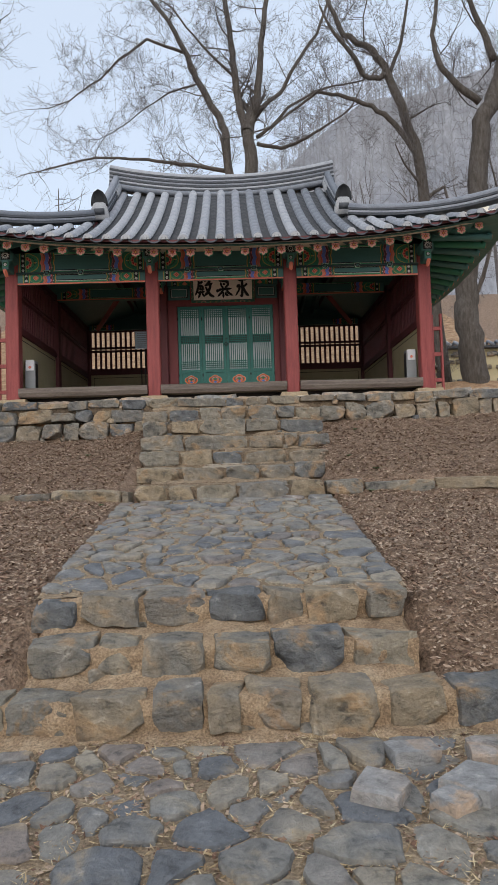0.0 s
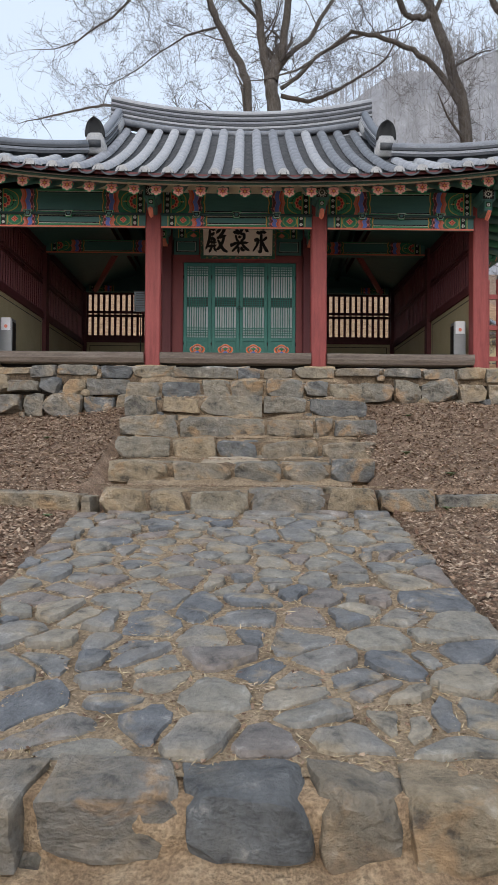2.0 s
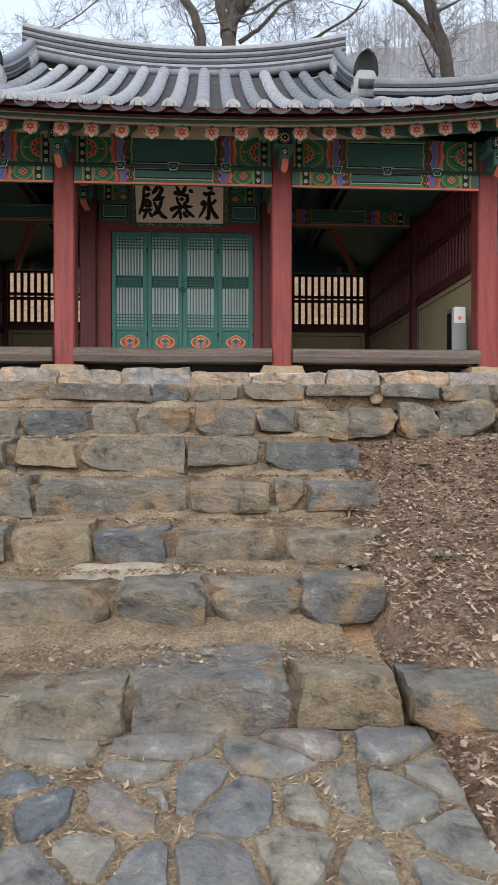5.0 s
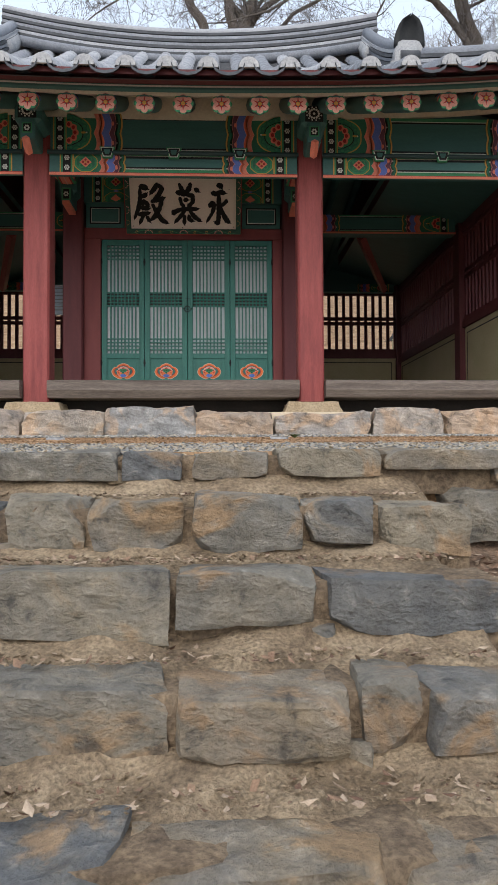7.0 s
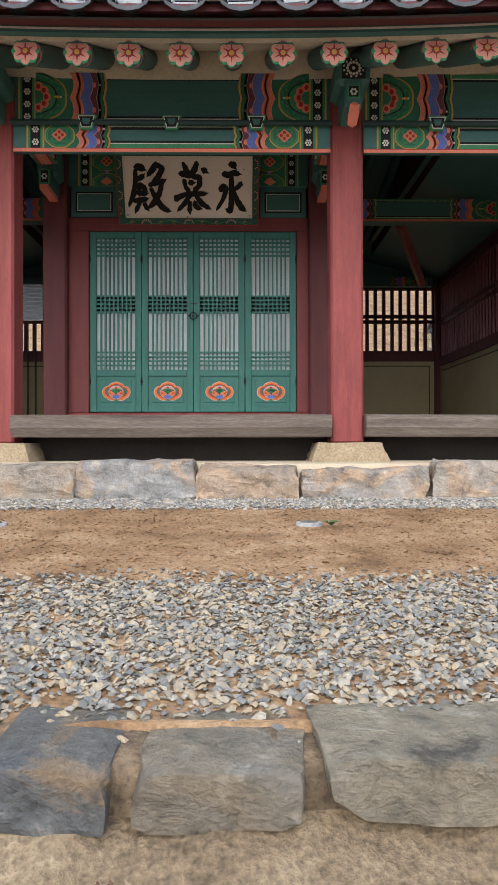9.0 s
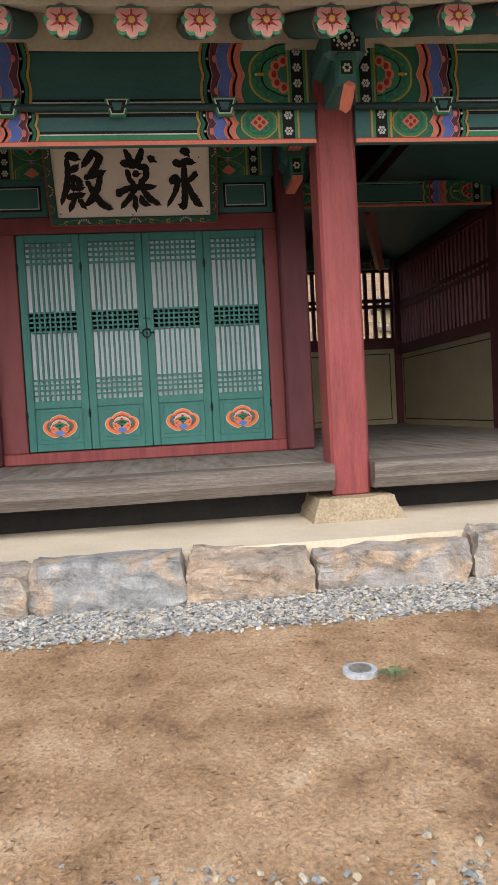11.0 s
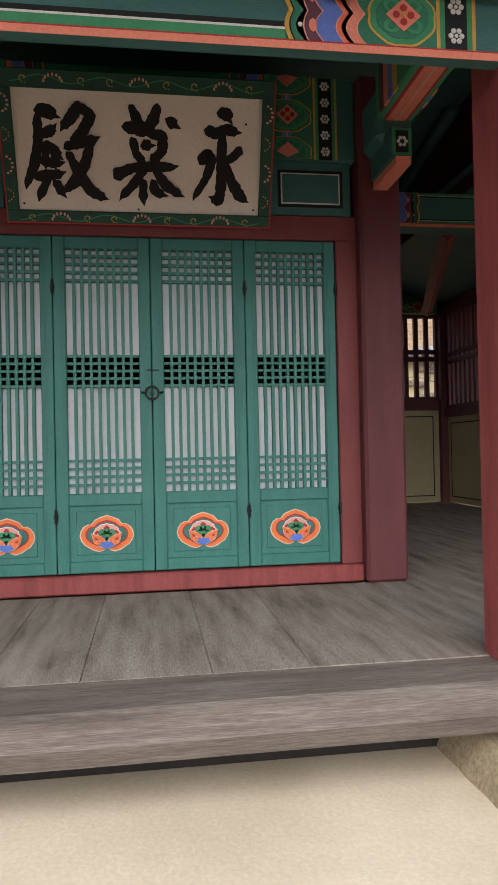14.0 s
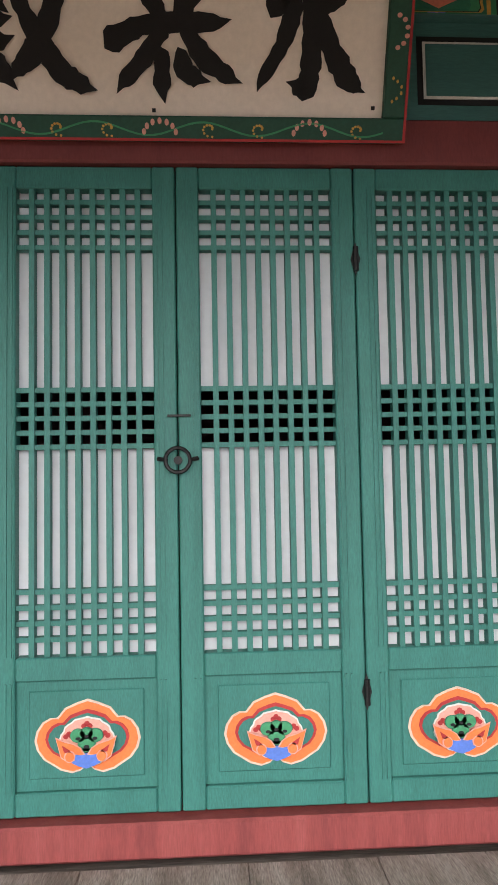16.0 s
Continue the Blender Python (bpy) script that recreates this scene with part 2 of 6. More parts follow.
M_LEAFGREEN = material("weed_leaf", [(0.06, 0.09, 0.035), (0.12, 0.15, 0.06)], 0.7, 30, 60, 0, 0.2)



def let_through(m, share):
    """A thin sheet that light shines through."""
    n, l = m.node_tree.nodes, m.node_tree.links
    b = n["Principled BSDF"]
    tr, mx = n.new("ShaderNodeBsdfTranslucent"), n.new("ShaderNodeMixShader")
    tr.inputs["Color"].default_value = (0.6, 0.68, 0.76, 1)
    mx.inputs[0].default_value = share
    l.new(b.outputs[0], mx.inputs[1])
    l.new(tr.outputs[0], mx.inputs[2])
    l.new(mx.outputs[0], n["Material Output"].inputs["Surface"])


let_through(M_NOTICE, 0.6)


# Pale mottled colour with faint emission, standing for haze over distant things.
def haze_glow(name, near, far, strength):
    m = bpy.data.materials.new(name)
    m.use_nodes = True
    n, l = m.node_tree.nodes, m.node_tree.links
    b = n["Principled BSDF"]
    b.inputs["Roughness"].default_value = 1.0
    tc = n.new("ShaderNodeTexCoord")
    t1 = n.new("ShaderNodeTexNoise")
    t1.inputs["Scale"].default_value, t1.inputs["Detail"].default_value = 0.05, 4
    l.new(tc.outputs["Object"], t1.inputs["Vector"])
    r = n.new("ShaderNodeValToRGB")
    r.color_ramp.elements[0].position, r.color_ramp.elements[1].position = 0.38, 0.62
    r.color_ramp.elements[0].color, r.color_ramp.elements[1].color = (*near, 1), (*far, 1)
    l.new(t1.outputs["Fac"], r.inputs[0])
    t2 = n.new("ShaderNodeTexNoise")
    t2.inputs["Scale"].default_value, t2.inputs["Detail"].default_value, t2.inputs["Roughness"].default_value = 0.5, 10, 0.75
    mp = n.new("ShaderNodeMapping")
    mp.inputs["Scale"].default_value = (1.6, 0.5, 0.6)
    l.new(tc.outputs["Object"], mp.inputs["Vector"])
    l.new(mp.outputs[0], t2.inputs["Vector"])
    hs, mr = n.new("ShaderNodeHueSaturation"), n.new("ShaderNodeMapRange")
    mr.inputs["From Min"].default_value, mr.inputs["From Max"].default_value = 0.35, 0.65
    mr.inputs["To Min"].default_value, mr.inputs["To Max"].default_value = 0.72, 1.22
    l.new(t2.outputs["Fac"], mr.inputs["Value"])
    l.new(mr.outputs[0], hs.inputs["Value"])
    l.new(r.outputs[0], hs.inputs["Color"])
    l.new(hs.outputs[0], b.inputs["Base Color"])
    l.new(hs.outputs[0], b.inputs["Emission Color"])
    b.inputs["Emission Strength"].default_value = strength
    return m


M_HILL = haze_glow("misty_hill", (0.15, 0.155, 0.172), (0.2, 0.203, 0.218), 0.55)
M_FARTREE = haze_glow("misty_trees", (0.145, 0.145, 0.155), (0.18, 0.18, 0.19), 0.65)
# Near-black colour that stands for the deep shade under the floor.
M_UNDERSHADE = material("dark_sleeper", [(0.012, 0.01, 0.009), (0.025, 0.02, 0.018)], 0.9, 4, 40, 0.3, 0.2)
P_FRAME = paint("deep_green_frame", (0.022, 0.085, 0.055))

# ---------- helpers ----------


def finish(bm, name, mat, smooth=False):
    me = bpy.data.meshes.new(name)
    bmesh.ops.recalc_face_normals(bm, faces=bm.faces)
    bm.to_mesh(me)
    bm.free()
    me.materials.append(mat)
    if smooth:
        me.polygons.foreach_set("use_smooth", [True] * len(me.polygons))
    return me


def part(name, bm, mat, parent=None, label="", smooth=False):
    ob = new(name, finish(bm, name, mat, smooth))
    if parent:
        ob.parent = parent
    if label:
        tagged(ob, label)
    return ob


def thing(name, label, category, group="", kind=""):
    return tagged(new(name), label, category, group, kind)


def box(bm, x0, x1, y0, y1, z0, z1, bevel=0.0):
    r = bmesh.ops.create_cube(bm, size=1.0)
    for v in r["verts"]:
        v.co = Vector((x0 + (v.co.x + 0.5) * (x1 - x0), y0 + (v.co.y + 0.5) * (y1 - y0), z0 + (v.co.z + 0.5) * (z1 - z0)))
    if bevel:
        es = list({e for v in r["verts"] for e in v.link_edges})
        bmesh.ops.bevel(bm, geom=es, offset=bevel, segments=1, affect="EDGES")
    return bm


def bx(*a, bevel=0.0):
    return box(bmesh.new(), *a, bevel=bevel)


def tube(bm, pts, radii, sides=8, cap=True):
    rings, u = [], None
    for i, p in enumerate(pts):
        p = Vector(p)
        a, b = Vector(pts[max(0, i - 1)]), Vector(pts[min(len(pts) - 1, i + 1)])
        d = (b - a).normalized()
        if u is None:
            u = d.orthogonal().normalized() if abs(d.z) > 0.95 else d.cross(Vector((0, 0, 1))).normalized()
        else:
            u = (u - d * u.dot(d)).normalized()
        w = d.cross(u)
        rings.append([bm.verts.new(p + (u * math.cos(2 * math.pi * k / sides) + w * math.sin(2 * math.pi * k / sides)) * radii[i]) for k in range(sides)])
    for r0, r1 in zip(rings, rings[1:]):
        for k in range(sides):
            bm.faces.new((r0[k], r0[(k + 1) % sides], r1[(k + 1) % sides], r1[k]))
    if cap:
        bm.faces.new(rings[0][::-1])
        bm.faces.new(rings[-1])
    return bm


def prism(bm, pts, y, thick):
    """A flat outline in x and z, facing -y, given a small thickness."""
    f = [bm.verts.new((p[0], y - thick, p[1])) for p in pts]
    k = [bm.verts.new((p[0], y, p[1])) for p in pts]
    bm.faces.new(f)
    bm.faces.new(k[::-1])
    for i in range(len(pts)):
        j = (i + 1) % len(pts)
        bm.faces.new((f[i], k[i], k[j], f[j]))
    return bm


def ring_pts(cx, cz, rx, rz, n=24, lobes=0, amp=0.0, a0=0.0, a1=2 * math.pi):
    closed = abs(a1 - a0 - 2 * math.pi) < 1e-6
    out = []
    for i in range(n if closed else n + 1):
        a = a0 + (a1 - a0) * i / n
        k = 1 + amp * abs(math.sin(lobes * a / 2)) if lobes else 1
        out.append((cx + rx * k * math.cos(a), cz + rz * k * math.sin(a)))
    return out


class Paint:
    """Painted shapes on a face that looks to -y, gathered by colour, each coat a little proud of the last."""

    def __init__(self, y):
        self.y, self.bms, self.coat = y, {}, 0

    def shape(self, mat, pts, coat=1):
        bm = self.bms.setdefault(mat.name, (bmesh.new(), mat))[0]
        prism(bm, pts, self.y - 0.0025 * (coat - 1), 0.0025)

    def rect(self, mat, x0, x1, z0, z1, coat=1):
        self.shape(mat, [(x0, z0), (x1, z0), (x1, z1), (x0, z1)], coat)

    def flower(self, mat, cx, cz, r, coat=3, petals=6):
        for k in range(petals):
            a = 2 * math.pi * k / petals
            self.shape(mat, ring_pts(cx + 0.62 * r * math.cos(a), cz + 0.62 * r * math.sin(a), 0.3 * r, 0.3 * r, 7), coat)

    def done(self, parent, word="painted_pattern"):
        for nm, (bm, mat) in self.bms.items():
            tagged(part(word, bm, mat, parent, mat.name.replace("_", " ") + " paint"), kind="stuff")


def stone_mesh(w, d, h, seed, cuts=3, rough=0.09):
    """A rough squared stone: an uneven block with worn edges, chipped corners and split faces."""
    rng = random.Random(round(seed * 1000))
    bm = bmesh.new()
    bmesh.ops.create_cube(bm, size=1.0)
    bmesh.ops.subdivide_edges(bm, edges=bm.edges[:], cuts=cuts, use_grid_fill=True)
    s = min(w, d, h)
    off = Vector((seed * 7.13, seed * 3.7, seed * 1.9))
    half = Vector((w, d, h)) / 2
    wear = 0.055 * s
    skew = {(i, j, k): Vector((rng.uniform(-0.16, 0.1) * i * s, rng.uniform(-0.1, 0.12) * j * s, rng.uniform(-0.17, 0.05) * k * s)) for i in (-1, 1) for j in (-1, 1) for k in (-1, 1)}
    planes = []
    for k in range(5):
        n = Vector((rng.choice((-1, 1)) * rng.uniform(0.3, 1), -rng.uniform(0.15, 1), rng.choice((-1, 1, 1)) * rng.uniform(0.3, 1))).normalized()
        planes.append((n, abs(n.x) * half.x + abs(n.y) * half.y + abs(n.z) * half.z - s * rng.uniform(0.1, 0.34)))
    for v in bm.verts:
        c = v.co * 2
        p = Vector((c.x * half.x, c.y * half.y, c.z * half.z))
        core = Vector([max(-half[k] + wear, min(half[k] - wear, p[k])) for k in range(3)])
        out = p - core
        if out.length > wear:
            p = core + out.normalized() * wear
        for (i, j, k), o in skew.items():
            p += o * ((1 + i * c.x) * (1 + j * c.y) * (1 + k * c.z) / 8)
        for n, k in planes:
            o = p.dot(n) - k
            if o > 0:
                p -= n * o
        q = p + off
        ledge = math.floor(3.0 * noise.noise((q.x * 2.5, q.y * 2.5, q.z * 7)))
        p.y += ledge * 0.018 * s * (1 if c.y < 0 else 0)
        p += noise.noise_vector(q * 4) * rough * s * 0.7 + noise.noise_vector(q * 12) * rough * s * 0.55 + noise.noise_vector(q * 30) * rough * s * 0.25
        v.co = p
    return bm


STONE_SEED = [0]


def stone(name, x0, x1, y0, y1, z0, z1, mat, parent, cuts=3, rough=0.09, turn=0.0):
    STONE_SEED[0] += 1
    bm = stone_mesh(x1 - x0, y1 - y0, z1 - z0, STONE_SEED[0], cuts, rough)
    ob = part(name, bm, mat, parent, smooth=cuts < 3)
    ob.matrix_basis = pose((x0 + x1) / 2, (y0 + y1) / 2, (z0 + z1) / 2, 0, 0, turn)
    return ob


# ---------- ground ----------
def lerp(a, b, u):
    return a + (b - a) * max(0.0, min(1.0, u))


KNOTS = [(-60, -1.5), (0, 0.45), (3.15, 0.61), (3.9, 1.08), (6.78, 1.52), (6.9, 1.63), (9.17, 2.41), (9.29, 2.745), (12.35, 2.93), (20, 3.0), (24.2, 4.5), (26, 5.2), (45, 13.0), (80, 16.0), (400, 16.0)]


def ground_z(x, y):
    for (ya, za), (yb, zb) in zip(KNOTS, KNOTS[1:]):
        if ya <= y <= yb:
            z = lerp(za, zb, (y - ya) / (yb - ya))
            break
    else:
        z = KNOTS[0][1] if y < 0 else KNOTS[-1][1]
    if 6.9 < y < 9.18:
        z += 0.02 * x - 0.07 * lerp(0, 1, -x - 1) * lerp(0, 1, y - 7.5)
    if 13 < y < 24.3 and abs(x) > 4.6:
        z += (1.05 if x > 0 else 0.6) * lerp(0, 1, (y - 13) / 8) * (1 - lerp(0, 1, (y - 21) / 3.3)) * lerp(0, 1, (abs(x) - 4.6) / 2)
    inpath = abs(x - 0.03) < 1.02
    if not (inpath and y < 9.29) and not (abs(x) < 6 and y > 9.29) and y < 60:
        z += 0.05 * noise.noise((x * 0.9, y * 0.9, 3)) + 0.02 * noise.noise((x * 3, y * 3, 9))
    if inpath and 3.0 < y < 9.2:
        z -= 0.16
    if -2.15 < x < 1.4 and -0.5 < y < 3.2:
        z -= 0.12
    return z


def axis(spans):
    out = []
    for a, b, s in spans:
        n = max(1, round((b - a) / s))
        out += [a + (b - a) * i / n for i in range(n)]
    return out + [spans[-1][1]]


XS = axis([(-400, -40, 60), (-40, -8, 4), (-8, -4, 0.5), (-4, 4, 0.12), (4, 12, 0.5), (12, 40, 4), (40, 400, 60)])
YS = axis([(-60, -2, 8), (-2, 3.1, 0.15), (3.1, 9.04, 0.1), (9.04, 9.34, 0.05), (9.34, 13, 0.15), (13, 30, 0.6), (30, 60, 3), (60, 400, 40)])
verts = [(x, y, ground_z(x, y)) for y in YS for x in XS]
nx = len(XS)
faces = [(j * nx + i, j * nx + i + 1, (j + 1) * nx + i + 1, (j + 1) * nx + i) for j in range(len(YS) - 1) for i in range(nx - 1)]
gm = bpy.data.meshes.new("ground")
gm.from_pydata(verts, [], faces)
gm.materials.append(M_EARTH)
gm.materials.append(M_BANK)
gm.polygons.foreach_set("material_index", [1 if (1.5 < p.center.y < 9.18 and abs(p.center.x - 0.03) > 0.95) or p.center.y < 1.5 or (p.center.y > 13 and abs(p.center.x) > 12) else 0 for p in gm.polygons])
gm.polygons.foreach_set("use_smooth", [True] * len(gm.polygons))
ground = tagged(new("ground", gm), "brown sandy earth slope and courtyard with patches of grit", "ground", kind="structure")

# distant hill, rising to the east
HX = [-260, -120, -60, -25, 0, 13, 22, 30, 53, 80, 140, 260]
HZ = [44, 40, 40, 44, 58, 69, 77, 83, 89, 94, 90, 60]


def hill_at(x, u):
    k = max(j for j in range(len(HX) - 1) if HX[j] <= x)
    top = lerp(HZ[k], HZ[k + 1], (x - HX[k]) / (HX[k + 1] - HX[k])) + 2.5 * noise.noise((x * 0.06, 1, 1)) + 1.2 * noise.noise((x * 0.3, 4, 1))
    return (x, 90 + 62 * u + 6 * noise.noise((x * 0.03, u * 4, 2)), 14 + (top - 14) * u ** 0.9)


hv, hf = [], []
for i in range(104):
    for j in range(9):
        hv.append(hill_at(-260 + i * 5, j / 8))
for i in range(103):
    for j in range(8):
        hf.append((i * 9 + j, (i + 1) * 9 + j, (i + 1) * 9 + j + 1, i * 9 + j + 1))
# Mist over the hill is only its glowing colour.
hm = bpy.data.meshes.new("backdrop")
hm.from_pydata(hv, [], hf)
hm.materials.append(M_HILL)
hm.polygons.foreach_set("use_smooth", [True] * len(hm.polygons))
tagged(new("backdrop", hm), "grey wooded mountain with mist painted in as colour and glow", "mountain", kind="structure")

# ---------- steps and retaining walls ----------
def course(parent, breaks, y, depth, z0, z1, mat=None, jitter=0.04, cuts=8, gap=(0.004, 0.026), fill=None, recess=0.05):
    bm = bmesh.new()
    nf = max(4, round((breaks[-1] - breaks[0]) / 0.06))
    rows_ = [[bm.verts.new((lerp(breaks[0] + 0.03, breaks[-1] - 0.03, i / nf), y + recess + 0.2 * j + 0.035 * noise.noise((i * 0.5, y * 7 + k, j)), (z0 - 0.06, (z0 + z1) / 2, z1 - 0.03)[k] + 0.02 * noise.noise((i * 0.7, z1 * 9, j)))) for i in range(nf + 1)] for j, k in ((0, 0), (0, 1), (0, 2), (1, 2))]
    for r0, r1 in zip(rows_, rows_[1:]):
        for i in range(nf):
            bm.faces.new((r0[i], r0[i + 1], r1[i + 1], r1[i]))
    # Earth in most courses; a near-black fill paints the wall gaps' shade.
    part("earth_joint", bm, fill or M_JOINT, parent, "sandy earth packed between the stones, near-black for shade in wall gaps", smooth=True)
    for a, b in zip(breaks, breaks[1:]):
        g = random.uniform(*gap)
        up = random.uniform(-jitter, jitter)
        if random.random() < 0.4 and b < breaks[-1]:
            r = random.uniform(0.025, 0.05)
            stone("chock_stone", b - r, b + r, y + 0.0, y + 0.09, z0 - 0.02, z0 + r * 1.3, mat or M_STONE, parent, 3, 0.16, turn=random.uniform(-30, 30))
        stone("stone", a + g / 2, b - g / 2, y + random.uniform(-0.03, 0.02), y + depth + random.uniform(-0.04, 0.03), z0 + random.uniform(-0.02, 0.025), z1 + up * 0.5, mat or M_STONE, parent, cuts, turn=random.uniform(-4, 4))


def tread(parent, x0, x1, y0, y1, z0, z1, mat=None):
    """Earth packed behind a course of stones, washed into a slope with hollows."""
    bm = bmesh.new()
    nx_, ny_ = 60, 9
    g = []
    for j in range(ny_ + 1):
        row = []
        for i in range(nx_ + 1):
            x, y = lerp(x0, x1, i / nx_), lerp(y0, y1, j / ny_)
            z = lerp(z0 - 0.02, z1, (j / ny_) ** 1.1) + min(1, j / 3) * (0.035 * noise.noise((x * 5, y * 5, z0 * 5)) + 0.018 * noise.noise((x * 14, y * 14, 2)))
            z -= 0.12 * max(0.0, (abs(2 * i / nx_ - 1) - 0.93) / 0.07)
            row.append(bm.verts.new((x, y, z)))
        g.append(row)
    for j in range(ny_):
        for i in range(nx_):
            bm.faces.new((g[j][i], g[j][i + 1], g[j + 1][i + 1], g[j + 1][i]))
    part("earth_tread", bm, mat or M_GRIT, parent, "sandy earth packed on the tread", smooth=True)


lower_steps = thing("lower_steps", "three low steps of rough grey-brown field stones set in earth", "steps", kind="structure")
LOWER = [
    (3.17, 0.585, 0.79, [-1.75, -1.36, -0.94, -0.64, -0.31, -0.04, 0.13, 0.42, 0.74, 1.06, 1.36, 1.8]),
    (3.47, 0.775, 0.955, [-0.95, -0.59, -0.37, -0.035, 0.28, 0.65, 1.03]),
    (3.80, 0.945, 1.135, [-0.99, -0.74, -0.40, -0.06, 0.265, 0.48, 0.78, 1.04]),
]
for y, z0, z1, br in LOWER:
    course(lower_steps, br, y, 0.22, z0, z1, gap=(0.006, 0.036), fill=M_SAND, recess=0.03)
for (y, _, z1, _), (yn, zn, _, _) in zip(LOWER, LOWER[1:]):
    tread(lower_steps, -0.98, 1.05, y + 0.13, yn + 0.07, z1 - 0.03, zn + 0.05, M_SAND)
tread(lower_steps, -1.7, 1.5, 3.02, 3.24, 0.585, 0.64, M_SAND)

upper_steps = thing("upper_steps", "steep flight of rough field-stone steps packed with earth", "steps", kind="structure")
FLIGHT = [
    (6.82, 1.48, 1.675, [-0.87, -0.53, -0.27, 0.13, 0.65, 1.0]),
    (7.42, 1.65, 1.86, [-0.93, -0.45, 0.01, 0.38, 0.74, 1.1]),
    (7.78, 1.83, 2.03, [-0.95, -0.5, -0.108, 0.21, 0.7, 1.17]),
    (8.13, 2.01, 2.22, [-1.0, -0.47, 0.265, 0.7, 0.856, 1.226]),
    (8.44, 2.2, 2.42, [-1.0, -0.65, -0.31, 0.25, 0.67, 1.2]),
    (8.79, 2.4, 2.60, [-1.05, -0.7, -0.32, -0.04, 0.275, 0.66, 0.89, 1.23]),
]
for i, (y, z0, z1, br) in enumerate(FLIGHT):
    course(upper_steps, br, y, 0.22 if i else 0.34, z1 - 0.185 if i else z0, z1, recess=0.035)
    yn, zn = (FLIGHT[i + 1][0], FLIGHT[i + 1][2] - 0.18) if i + 1 < len(FLIGHT) else (9.12, 2.64)
    tread(upper_steps, br[0] + 0.05, br[-1] - 0.05, y + 0.13, yn + 0.08, z1 - 0.03, zn + 0.05)
# a smear of cement on the second tread
bm = bmesh.new()
rows = []
for j in range(9):
    rows.append([])
    for i in range(15):
        u, v = i / 7 - 1, j / 4 - 1
        k = 1 + 0.25 * noise.noise((u * 2, v * 2, 4))
        x, y = 0.0 + 0.27 * u * k, 7.7 + 0.1 * v * k
        rows[-1].append(bm.verts.new((x, y, lerp(1.83, 1.93, (y - 7.55) / 0.31) - 0.004 - 0.05 * max(abs(u), abs(v)) ** 3 + 0.01 * noise.noise((x * 9, y * 9, 1)))))
for r0, r1 in zip(rows, rows[1:]):
    for i in range(14):
        bm.faces.new((r0[i], r0[i + 1], r1[i + 1], r1[i]))
part("cement_patch", bm, M_CEMENT, upper_steps, "pale cement smeared on the tread", smooth=True)

wall_terrace = thing("retaining_wall", "low dry-stone retaining wall of brown and grey field stones", "wall", kind="structure")


def run_of(a, b, lo=0.24, hi=0.62):
    out = [a]
    while out[-1] < b - hi:
        out.append(out[-1] + random.uniform(lo, hi))
    return out + [b]


course(wall_terrace, run_of(-6.2, -1.02) + [-0.61, 0.01, 0.26, 0.586, 0.995, 1.45, 1.86] + run_of(2.2, 6.4), 9.11, 0.3, 2.655, 2.775, fill=M_JOINT, recess=0.045)
# Lower courses: gap shade is put in as a recessed near-black fill.
course(wall_terrace, run_of(-6.2, -1.02, 0.16, 0.5), 9.09, 0.28, 2.48, 2.645, fill=M_GAPSHADE, recess=0.11, jitter=0.05)
course(wall_terrace, run_of(-6.2, -1.05, 0.2, 0.42), 9.06, 0.28, 2.27, 2.475, fill=M_GAPSHADE, recess=0.11, jitter=0.05)
course(wall_terrace, run_of(1.22, 6.4, 0.16, 0.44), 9.08, 0.28, 2.40, 2.645, fill=M_GAPSHADE, recess=0.11, jitter=0.05)
kerb = thing("kerb", "single course of long weathered kerb stones across the slope", "kerb", kind="structure")
course(kerb, run_of(-6.0, -0.9, 0.35, 0.75), 6.8, 0.2, 1.48, 1.645)
course(kerb, run_of(1.0, 6.0, 0.35, 0.75), 6.8, 0.2, 1.52, 1.66)

# ---------- paving ----------
def cells(x0, x1, y0, y1, n, seed, stretch=1.0):
    """Irregular convex slabs that fill a rectangle."""
    rng = random.Random(seed)
    nxc = max(2, round(math.sqrt(n * (x1 - x0) / (y1 - y0) / stretch)))
    nyc = max(2, round(n / nxc))
    pts = [(x0 + (i + 0.5 + rng.uniform(-0.38, 0.38) + 0.5 * (j % 2) - 0.25) * (x1 - x0) / nxc, y0 + (j + 0.5 + rng.uniform(-0.36, 0.36)) * (y1 - y0) / nyc) for j in range(nyc) for i in range(nxc)]
    pts = [p for p in pts if rng.random() > 0.2]
    pts += [(p[0] + rng.uniform(-0.12, 0.12), p[1] + rng.uniform(-0.1, 0.1)) for p in pts if rng.random() < 0.22]
    out = []
    for i, (px, py) in enumerate(pts):
        poly = [(x0, y0), (x1, y0), (x1, y1), (x0, y1)]
        for j, (qx, qy) in enumerate(pts):
            if i == j or abs(px - qx) > 2 or abs(py - qy) > 2:
                continue
            mx, my, dx, dy = (px + qx) / 2, (py + qy) / 2, qx - px, qy - py
            res = []
            for k in range(len(poly)):
                a, b = poly[k], poly[(k + 1) % len(poly)]
                da, db = (a[0] - mx) * dx + (a[1] - my) * dy, (b[0] - mx) * dx + (b[1] - my) * dy
                if da <= 0:
                    res.append(a)
                if da * db < 0:
                    u = da / (da - db)
                    res.append((a[0] + (b[0] - a[0]) * u, a[1] + (b[1] - a[1]) * u))
            poly = res
            if len(poly) < 3:
                break
        if len(poly) >= 3:
            out.append(poly)
    return out


